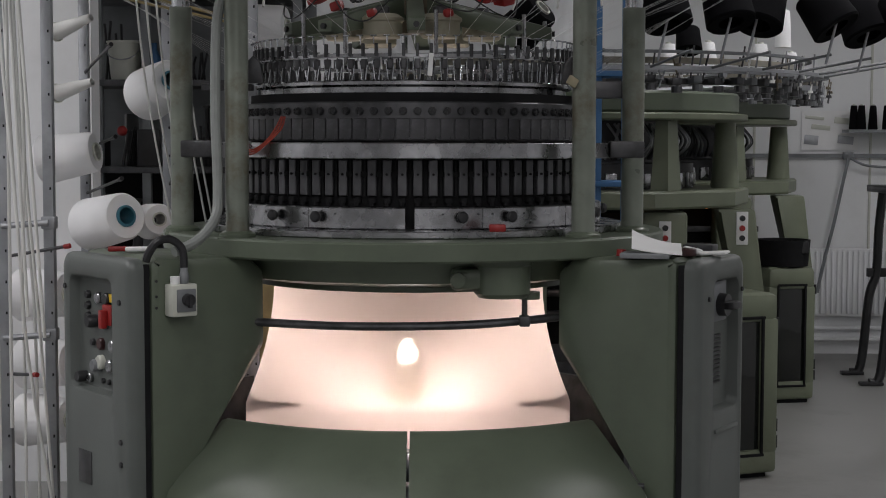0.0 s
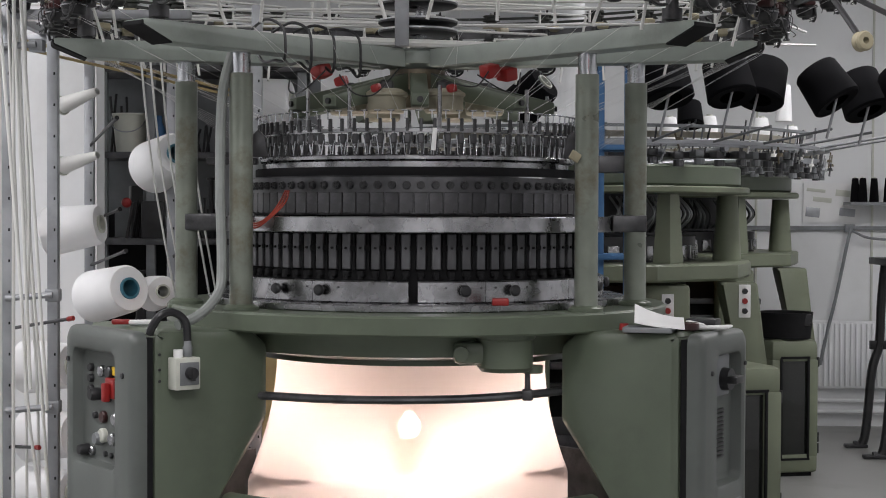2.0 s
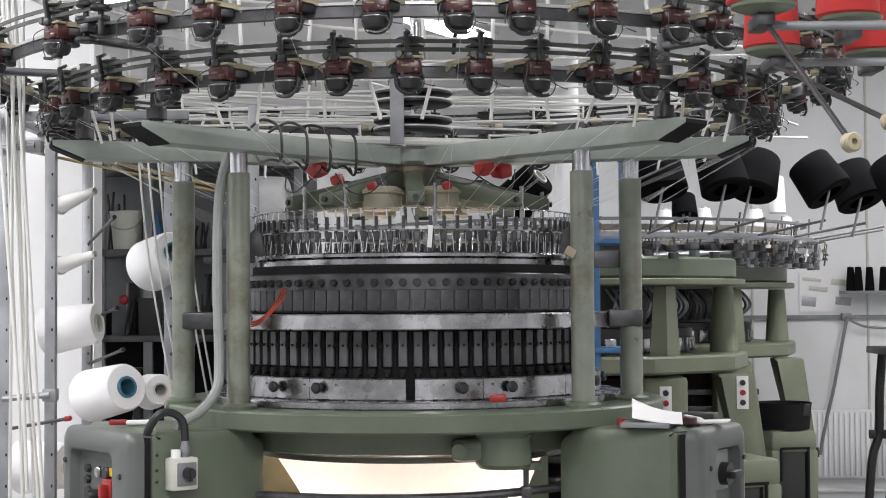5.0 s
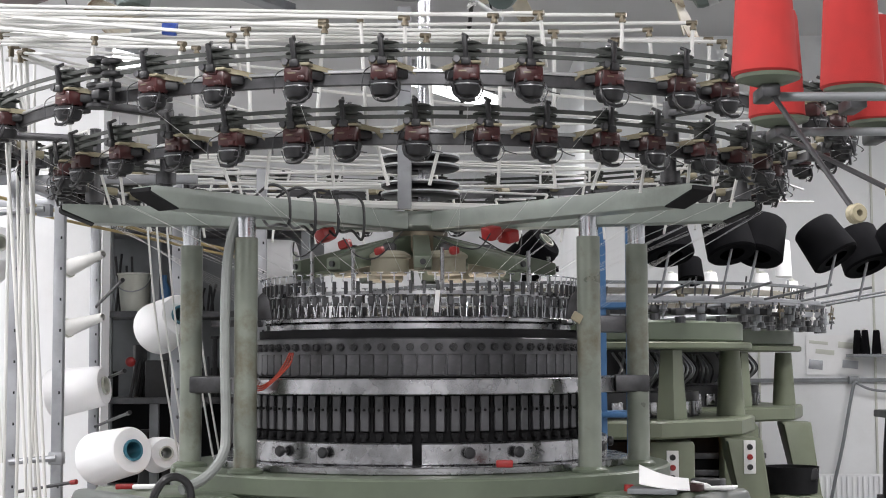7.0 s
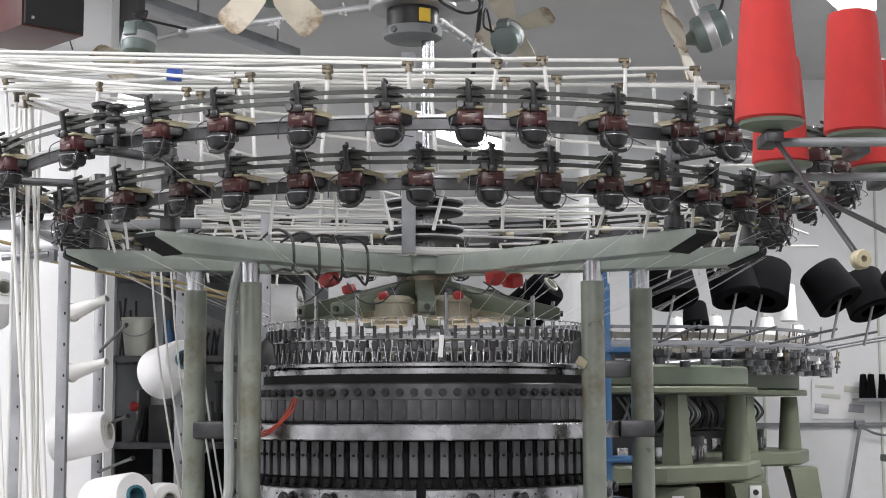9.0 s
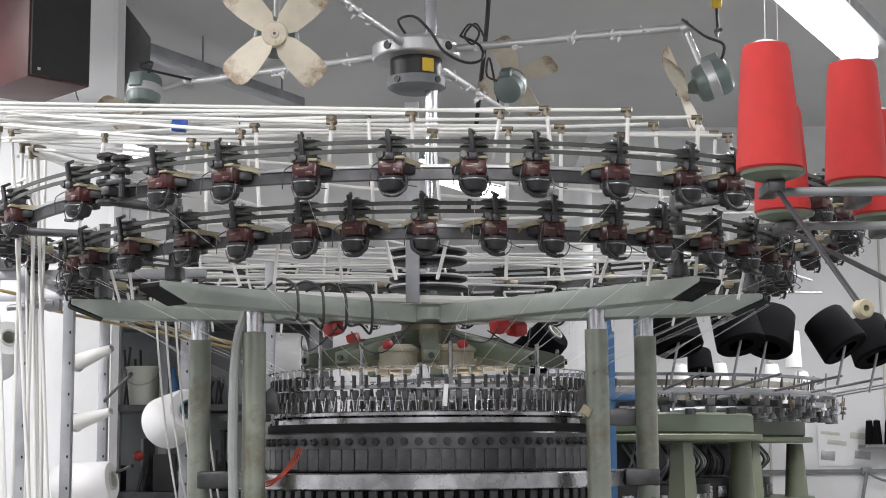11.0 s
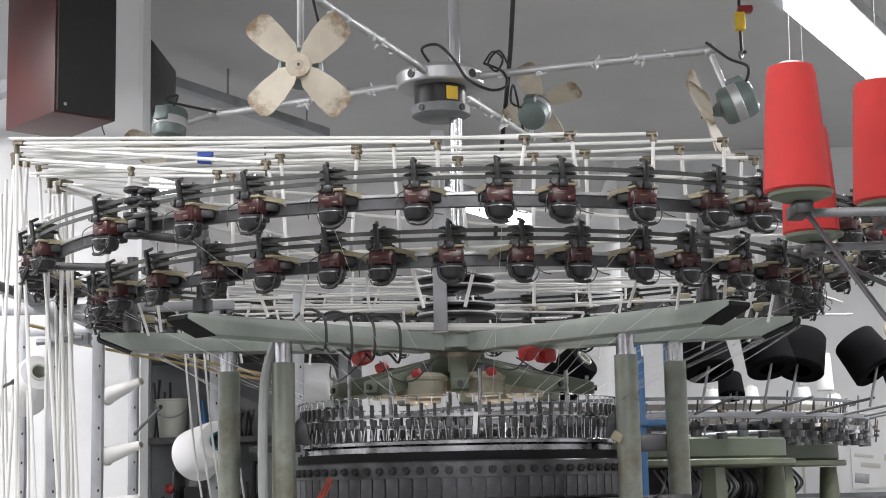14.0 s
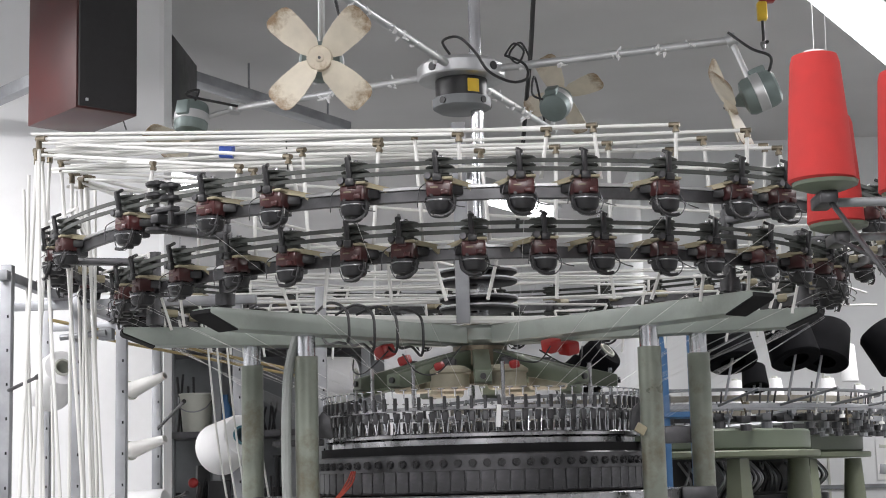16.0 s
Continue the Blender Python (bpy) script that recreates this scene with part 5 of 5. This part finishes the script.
    for a in range(0, 360, 60):
        part("spoke", build(add_rod, polar(0.2, a, 1.58, 0), polar(ring_r, a, 1.62, 0), 0.012, 8), GALV, g)
    for k in range(60):
        a = k * 6 + rr.uniform(-1, 1)
        m = Matrix.Translation(polar(ring_r * 0.95, a, 1.60 + rr.uniform(-0.01, 0.01), 0)) @ pose(0, 0, 0, 0, 0, a)
        part("feed_unit", build(lambda bm: (add_box(bm, 0.05, 0.04, 0.03, m, 0.004), add_cyl(bm, 0.022, 0.022, 0.025, m @ at(0.02, 0, -0.045), 10), add_rod(bm, m @ Vector((0.02, 0, 0)), m @ Vector((0.03, 0.01, 0.10)), 0.004, 6))), (STEEL_DARK, GREY_METAL_PAINT, STEEL_DARK)[k % 3], g)
    for k in range(132):
        a = k * 2.73 + rr.uniform(-1.5, 1.5)
        r = ring_r * rr.uniform(0.9, 1.04)
        z0 = 1.56 + rr.uniform(0, 0.06)
        part("tension_rod", build(lambda bm: (add_rod(bm, polar(r, a, z0, 0), polar(r + 0.01, a + rr.uniform(-1.5, 1.5), z0 + rr.uniform(0.06, 0.14), 0), 0.004, 6),
                                              add_cyl(bm, 0.016, 0.012, 0.014, Matrix.Translation(polar(r + 0.005, a, z0 + 0.03, 0)), 8))), (STEEL_DARK, GALV, GREY_METAL_PAINT, BRASS, WHITE_TUBE, STEEL_DARK)[k % 6], g)
    return g


other_machine(0.75, 2.25, 0.98, 1, True)
other_machine(1.36, 3.95, 0.88, 2, False)
stand2 = thing("cone_stand", "steel creel rods that carry black cones", "creel")
BLACKS = [(0.985, 1.22, 1.80), (1.225, 1.2, 1.806), (1.334, 1.25, 1.80), (1.631, 1.2, 1.788), (1.795, 1.35, 1.765), (1.92, 1.15, 1.78), (1.13, 1.62, 1.725)]
for i, (x, y, z) in enumerate(BLACKS):
    lean = (-0.02, -0.03, 0.05, -0.10, -0.05, -0.07, 0.0)[i]
    yarn_cone(nose((x, y, z), (x + lean, y + 0.07, z + 0.17)), 0.098 if i < 6 else 0.055, 0.085 if i < 6 else 0.048, 0.165 if i < 6 else 0.10, YARN_BLACK, "black yarn cone tilted on a steel peg", GREY_PLASTIC, "black cones", "black_yarn_cone")
    part("peg", build(add_rod, (x, y + 0.01, z + 0.03), (x - 0.035, y + 0.03, z - 0.135), 0.0055, 8), GALV, stand2, "steel peg")
part("rail", build(add_lathe, ring_profile(1.05, 1.062, 1.63, 1.645, 0.001), at(0.75, 2.25, 0), 64), GALV, stand2, "steel rail ring")
for k in range(9):
    a = -95 + k * 14
    p = Vector((0.75, 2.25, 0)) + polar(1.05, a, 1.64, 0)
    part("holder_rod", build(add_rod, p, p + polar(0.30, a + 14, 0.05, 0), 0.0055, 8), GREY_METAL_PAINT, stand2, "steel holder rod")
for i, (x, y, z) in enumerate(((1.588, 1.95, 1.76), (1.256, 1.9, 1.74), (1.502, 2.0, 1.74), (1.70, 2.3, 1.72), (1.1, 2.0, 1.74))):
    yarn_cone(at(x, y, z - (0.09 if i else 0.0)), 0.045 if i else 0.036, 0.028, 0.13 if i else 0.16, YARN_WHITE, "white yarn cone on the rear machine's creel", None, "rear white cones", "white_yarn_cone")


def door_unit(x, y, w, h, turn, name_label):
    u = thing("guard_door", name_label, "machine door", at(x, y, 0, turn), "olive guard doors")
    part("frame", build(lambda bm: (add_box(bm, w, w, 0.10, at(0, 0, 0.07), 0.02), add_box(bm, w, w, 0.12, at(0, 0, h - 0.06), 0.03),
                                    add_box(bm, w * 0.20, w, h - 0.2, at(-w * 0.4, 0, h / 2), 0.015), add_box(bm, w * 0.24, w, h - 0.2, at(w * 0.38, 0, h / 2), 0.015),
                                    add_box(bm, w, 0.03, h - 0.2, at(0, w * 0.45, h / 2)))), OLIVE, u, "olive sheet-metal frame")
    part("window", build(add_box, w * 0.7, 0.012, h * 0.78, at(-0.02 * w, -w * 0.44, h * 0.49), 0.003), SMOKED, u, "dark smoked window")
    part("inner_roll", build(add_cyl, w * 0.25, w * 0.25, h * 0.7, at(0, 0.0, 0.12), 16), BLACK, u)
    part("gasket", build(lambda bm: [add_box(bm, sx, 0.01, sz, at(px, -w * 0.497, pz), 0.002) for sx, sz, px, pz in ((w * 0.62, 0.012, 0, h * 0.87), (w * 0.62, 0.012, 0, h * 0.13), (0.012, h * 0.74, -w * 0.3, h * 0.5), (0.012, h * 0.74, w * 0.28, h * 0.5))]), BLACK_MATT, u)
    for z in (0.12, h * 0.25, h * 0.8):
        part("hinge", build(add_cyl, 0.008, 0.008, 0.05, at(w * 0.5, -w * 0.45, z), 10), BLACK, u)
    part("foot", build(add_box, w * 0.8, w * 0.8, 0.03, at(0, 0, 0.012)), BLACK_MATT, u)
    return u


door_unit(1.255, 1.50, 0.34, 0.75, 20, "olive machine door with a tall smoked window")
door_unit(1.90, 3.28, 0.26, 0.71, 12, "olive machine door with a tall smoked window")
bk = thing("black_bin", "black round plastic bin on the olive door unit", "bin", at(1.90, 3.28, 0.712))
part("shell", build(add_lathe, [(0, 0), (0.13, 0), (0.142, 0.135), (0.134, 0.135), (0.12, 0.01), (0, 0.01)], Matrix(), 28), BLACK_MATT, bk)
part("lug", build(add_box, 0.04, 0.05, 0.06, at(0.09, -0.09, 0.1), 0.005), BLACK, bk)

# ---- things on and before the back wall ----
rad = thing("radiator", "white ribbed panel radiator on the wall", "radiator", at(2.75, 5.0, 0.25))
part("panel", build(add_box, 0.62, 0.03, 0.43, at(0, 0.0, 0.215), 0.006), WALL, rad)
for k in range(18):
    part("rib", build(add_box, 0.014, 0.02, 0.40, at(-0.29 + k * 0.034, -0.022, 0.215), 0.005), WALL, rad, "white rib")
for z in (0.17, 0.10):
    part("pipe", build(add_rod, (-0.6, -0.0, z - 0.25), (1.6, -0.0, z - 0.25), 0.013, 10), WALL, rad, "white pipe")
post = thing("poster", "pale paper poster with grey drawings on the wall", "poster", at(2.58, 5.04, 1.43))
part("sheet", build(add_box, 0.36, 0.004, 0.25), PAPER, post, "paper sheet")
for x, z, w, h in ((-0.12, -0.06, 0.09, 0.06), (0.10, -0.06, 0.10, 0.05), (-0.06, 0.02, 0.12, 0.03), (-0.10, 0.08, 0.12, 0.02), (0.09, 0.06, 0.13, 0.04)):
    part("drawing", build(add_box, w, 0.003, h, pose(x, -0.003, z, 0, 6, 0), 0.001), GALV if w < 0.11 else GREY_PLASTIC, post)
sh = thing("wall_shelf", "narrow grey wall shelf", "shelf", at(2.86, 4.93, 1.425))
part("board", build(add_box, 0.42, 0.18, 0.02), GREY_METAL_PAINT, sh)
for k, x in enumerate((2.70, 2.74, 2.82, 2.90)):
    yarn_cone(at(x, 4.93 - 0.03 * (k % 2), 1.436), 0.03, 0.02, 0.15, YARN_BLACK, "dark grey yarn cone standing on the wall shelf", None, "dark cones on the shelf", "dark_yarn_cone")
wh = thing("wall_hose", "grey hose hanging from the wall rail", "hose")
part("hose", build(add_path, [(2.69, 4.98, 1.27), (2.66, 4.97, 1.15), (2.60, 4.97, 0.85), (2.54, 4.97, 0.6), (2.50, 4.97, 0.40)], 0.011, 8), GREY_METAL_PAINT, wh)
part("hose", build(add_path, [(2.69, 4.98, 1.26), (2.8, 4.98, 1.21), (3.0, 4.98, 1.20), (3.2, 4.98, 1.24)], 0.008, 8), GREY_METAL_PAINT, wh)
part("hook", build(add_box, 0.06, 0.05, 0.05, at(2.69, 5.01, 1.27), 0.005), GREY_METAL_PAINT, wh)
for x in (2.1, 2.84, 3.6):
    slab("trim_seam", 0.012, 0.02, 3.45, x, 5.045, 1.74, GREY_PLASTIC, "thin grey joint of the wall panels")
st = thing("iron_stand", "black cast-iron stand with curved legs", "stand", at(2.57, 3.75, 0))
for sx, sy in ((0, 0), (0.45, 0), (0.0, 0.4), (0.45, 0.4)):
    s = 1 if sx == 0 else -1
    part("leg", build(add_path, [(sx - 0.07 * s, sy, 0.015), (sx - 0.01 * s, sy, 0.06), (sx + 0.03 * s, sy, 0.45), (sx + 0.07 * s, sy, 0.60), (sx + 0.08 * s, sy, 0.85), (sx + 0.10 * s, sy, 1.08)], 0.026, 10), BLACK, st, "curved black leg")
    part("foot", build(add_box, 0.13, 0.06, 0.02, at(sx - 0.06 * s, sy, 0.012), 0.005), BLACK, st)
for y in (0, 0.4):
    part("rail", build(add_box, 0.42, 0.03, 0.05, at(0.225, y, 0.60), 0.005), BLACK, st)
part("top", build(add_box, 0.42, 0.48, 0.04, at(0.225, 0.2, 1.09), 0.006), BLACK, st)
part("wheel", build(add_lathe, ring_profile(0.12, 0.15, 0.0, 0.02, 0.004), pose(0.25, -0.04, 0.8, 90, 0, 0), 32), BLACK, st)
bp = thing("blue_rack", "narrow blue painted steel rack", "rack", at(0.735, 0.9, 0))
for x in (-0.05, 0.05):
    part("post", build(add_box, 0.026, 0.03, 1.95, at(x, 0, 0.975), 0.003), BLUE, bp, "blue steel post")
for z in (0.5, 0.95, 1.2, 1.6):
    part("shelf", build(add_box, 0.13, 0.2, 0.02, at(0, 0.05, z), 0.003), BLUE, bp)

# ---- dark rack of machine parts behind the creel ----
rack = thing("parts_rack", "dark steel rack crowded with machine parts", "rack", at(-1.05, 2.5, 0))
for x in (-0.42, -0.2, 0.15, 0.5):
    part("upright", build(add_box, 0.04, 0.04, 2.2, at(x, -0.12, 1.1), 0.003), GREY_METAL_PAINT, rack)
for z in (0.35, 0.8, 1.22, 1.62, 2.02):
    part("shelf", build(add_box, 1.05, 0.4, 0.03, at(0.03, 0.05, z), 0.003), STEEL_DARK, rack, "dark shelf")
part("rear_sheet", build(add_box, 1.05, 0.02, 1.2, at(0.03, 0.24, 0.62)), BLACK_MATT, rack, "dark rear sheet")
part("upper_sheet", build(add_box, 1.05, 0.02, 1.0, at(0.03, 0.262, 1.72)), GREY_METAL_PAINT, rack, "grey rear sheet")
rk = random.Random(31)
for k in range(56):
    x, z = rk.uniform(-0.45, 0.52), rk.choice((0.365, 0.815, 1.235, 1.235, 1.635))
    h = rk.uniform(0.06, 0.32)
    m = at(-1.05 + x, 2.5 - 0.06 + rk.uniform(-0.07, 0.1), z, rk.uniform(0, 90))
    o = thing("machine_part", "dark oily machine part lying on the rack", "machine part", m, "parts on the rack")
    if k % 3 == 0:
        part("body", build(lambda bm: (add_cyl(bm, 0.035, 0.02, h * 0.5, Matrix(), 14), add_cyl(bm, 0.012, 0.012, h, Matrix(), 10), add_cyl(bm, 0.022, 0.022, 0.012, at(0, 0, h), 12))), BLACK, o)
    elif k % 3 == 1:
        part("body", build(add_box, rk.uniform(0.04, 0.12), 0.06, h, at(0, 0, h / 2), 0.006), STEEL_DARK if k % 2 else BLACK, o)
    else:
        part("body", build(lambda bm: [add_rod(bm, (0.02 * q - 0.04, 0, 0), (0.02 * q - 0.04 + rk.uniform(-0.04, 0.04), 0, h * rk.uniform(0.6, 1.1)), 0.006, 6) for q in range(5)]), BLACK, o)
mb = thing("bucket", "pale grey plastic bucket on the dark rack", "bucket", at(-1.36, 2.45, 1.636))
part("shell", build(add_lathe, [(0, 0), (0.066, 0), (0.082, 0.17), (0.086, 0.172), (0.086, 0.18), (0.078, 0.18), (0.062, 0.006), (0, 0.006)], Matrix(), 28), GREY_PLASTIC, mb)
part("handle", build(add_path, [(-0.084, -0.02, 0.165), (-0.06, -0.085, 0.11), (0.0, -0.10, 0.09), (0.06, -0.085, 0.11), (0.084, -0.02, 0.165)], 0.003, 6), GALV, mb)
bb = thing("blue_bottle", "dark blue bottle on the rack", "bottle", at(-1.22, 2.42, 1.636))
part("body", build(add_lathe, [(0, 0), (0.03, 0), (0.032, 0.1), (0.014, 0.14), (0.014, 0.17), (0, 0.17)], Matrix(), 16), BLUE, bb)
rp = thing("red_knob_lever", "small lever with a red knob", "lever", at(-1.36, 2.36, 1.40))
part("rod", build(add_rod, (0, 0, -0.165), (0.03, 0, 0.0), 0.008, 8), BLACK, rp)
part("ball", build(lambda bm: bmesh.ops.create_uvsphere(bm, u_segments=14, v_segments=10, radius=0.024)), RED, rp)
# behind the fabric: carton, white roll, dark crates
cb = thing("cardboard_box", "brown cardboard box behind the machine", "box", at(-0.46, 1.25, 0.0))
part("body", build(add_box, 0.34, 0.26, 0.86, at(0, 0, 0.43), 0.005), WOOD, cb)
wr = thing("fabric_roll", "white cardboard roll lying on a dark crate", "roll", at(0.36, 1.15, 0.53))
part("tube", build(add_rod, (-0.12, 0.25, 0.045), (0.02, -0.1, 0.045), 0.045, 20), PAPER, wr)
part("core_end", build(add_rod, (0.018, -0.095, 0.045), (0.0225, -0.106, 0.045), 0.03, 20), WOOD, wr)
cr = thing("dark_crate", "dark crate behind the machine", "crate", at(0.35, 1.25, 0))
part("body", build(add_box, 0.6, 0.5, 0.53, at(0, 0, 0.265), 0.01), STEEL_DARK, cr)
cr2 = thing("dark_crate", "dark crate behind the machine", "crate", at(-0.1, 1.6, 0))
part("body", build(add_box, 0.36, 0.4, 1.2, at(0, 0, 0.6), 0.01), STEEL_DARK, cr2)

# ---- things on the cabinets ----
pa = thing("paper_sheet", "curled white sheet of paper on the cabinet", "paper", at(0.70, -0.66, 1.052, -20))


def curled(bm):
    n = 10
    for s in (0.0, 0.0015):
        rows = []
        for i in range(n + 1):
            x = -0.07 + 0.135 * i / n
            z = 0.012 + 0.035 * (1 - i / n) ** 2
            rows.append((bm.verts.new((x, -0.05, z * 0.4 + s)), bm.verts.new((x - 0.03, 0.085, z + s + 0.014))))
        for a, b in zip(rows, rows[1:]):
            bm.faces.new((a[0], b[0], b[1], a[1]))


part("sheet", build(curled), PAPER, pa)
nb = thing("notebook", "grey closed notebook on the cabinet", "notebook", at(0.66, -0.66, 1.046, -15))
part("cover", build(add_box, 0.13, 0.10, 0.014, at(0, 0, 0.007), 0.002), GREY_METAL_PAINT, nb)
bx = thing("black_tin", "flat black tin on the cabinet", "tin", at(0.83, -0.50, 1.044, -25))
part("body", build(add_box, 0.085, 0.06, 0.028, at(0, 0, 0.014), 0.004), BLACK, bx)
tp = thing("tape_roll", "dark roll of tape on the cabinet", "tape", at(0.765, -0.62, 1.048))
part("roll", build(add_lathe, ring_profile(0.016, 0.034, 0, 0.02, 0.002), Matrix(), 24), MAROON, tp)
rg = thing("rag", "small crumpled white rag on the cabinet", "rag", at(0.84, -0.60, 1.046, -30))
part("cloth", build(lambda bm: (add_box(bm, 0.10, 0.04, 0.008, pose(0, 0, 0.008, 4, -4, 0), 0.004), add_box(bm, 0.05, 0.05, 0.018, pose(-0.05, 0.0, 0.012, 0, 12, 30), 0.006))), PAPER, rg)
op = thing("orange_cap", "small orange plastic cap", "cap", at(0.60, -0.60, 1.046))
part("body", build(add_cyl, 0.014, 0.012, 0.018, Matrix(), 16), RED, op)
kn = thing("red_knife", "small knife with a red handle on the cabinet", "knife", at(-0.735, -0.56, 1.052, 15))
part("handle", build(add_box, 0.05, 0.018, 0.014, at(-0.03, 0, 0.008), 0.004), RED, kn)
part("blade", build(add_box, 0.08, 0.03, 0.012, at(0.03, -0.005, 0.007), 0.004), PAPER, kn)

# ---- ceiling cables and plug ----
hc = thing("hanging_cable", "black cable hanging from the ceiling", "cable")
part("cord", build(add_path, [(0.28, 0.2, 3.5), (0.25, 0.60, 3.12), (0.235, 0.8, 2.95), (0.205, 1.1, 2.72), (0.17, 1.5, 2.4)], 0.009, 8), BLACK, hc)
pg2 = thing("power_plug", "yellow and red plug hanging on a cable", "plug", at(1.085, 0.72, 0))
part("plug", build(add_box, 0.035, 0.035, 0.07, at(0, 0, 3.055), 0.006), YELLOW, pg2, "yellow plug")
part("cap", build(add_box, 0.055, 0.04, 0.025, at(0.02, 0, 3.10), 0.006), RED, pg2)
part("upper_cord", build(add_rod, (0, 0, 3.1), (0, 0, 3.5), 0.006), BLACK, pg2)
part("cord", build(add_path, [(0, 0, 3.02), (0.0, 0.0, 2.92), (-0.06, -0.3, 2.85), (-0.14, -0.85, 2.70)], 0.006, 8), BLACK, pg2)
tr = thing("cable_tray", "grey cable tray below the ceiling", "cable tray", Matrix.Translation((-1.25, 2.46, 3.27)) @ pose(0, 0, 0, 0, 0, 62.0))
part("tray", build(add_prism, [(-0.7, 0.03), (1.15, 0.03), (1.15, 0.08), (-0.7, 0.08)], 0.10, Matrix(), 0.004), GALV, tr)
for x in (-0.4, 0.3, 1.0):
    part("hanger", build(add_rod, (x, 0.05, 0.08), (x, 0.05, 0.23), 0.006), GALV, tr)
wf = thing("wall_unit", "dark grey wall unit with two panels", "wall unit", at(-1.37, 1.80, 3.0))
part("case", build(add_box, 0.10, 0.5, 0.30, at(0.07, -0.12, 0.12), 0.006), BLACK, wf)
for z in (0.05, 0.19):
    part("panel", build(add_box, 0.06, 0.006, 0.11, at(0.075, -0.373, z), 0.002), GREY_METAL_PAINT, wf)
part("fixing", build(add_box, 0.08, 0.10, 0.10, at(0.0, -0.33, 0.12)), BLACK, wf)
yarn_cone(nose((0.40, 1.45, 1.77), (0.48, 1.40, 1.85)), 0.09, 0.075, 0.17, YARN_BLACK, "black yarn cone behind the knitting head", GREY_PLASTIC, "black cones", "black_yarn_cone")
back_post = thing("cone_post", "slim steel post that carries a black cone", "post", at(0.42, 1.5, 0))
part("post", build(add_rod, (0, 0, 0.53), (0, 0, 1.80), 0.015, 12), GALV, back_post)
part("foot", build(add_cyl, 0.06, 0.06, 0.012, at(0, 0, 0.53), 16), GALV, back_post)


# ---- the cam pieces, last ----
for i in range(N_CAM):
    for name, me in REPEATS:
        turn = -90 + (i + (0.3 if name == "guide_eye" else 0.5)) * 360 / N_CAM
        ob = new(name, me)
        ob.parent = machine
        ob.matrix_basis = pose(0, 0, 0, 0, 0, turn)


def motions():
    # the fabric turns with the take-down, one turn in 3.79 s
    walk(fabric, [(k * 0.5, pose(FABRIC_X, 0, 0, 0, 0, 90 + (k * 0.5 - 0.92) / 3.79 * 360)) for k in range(33)])


motions()
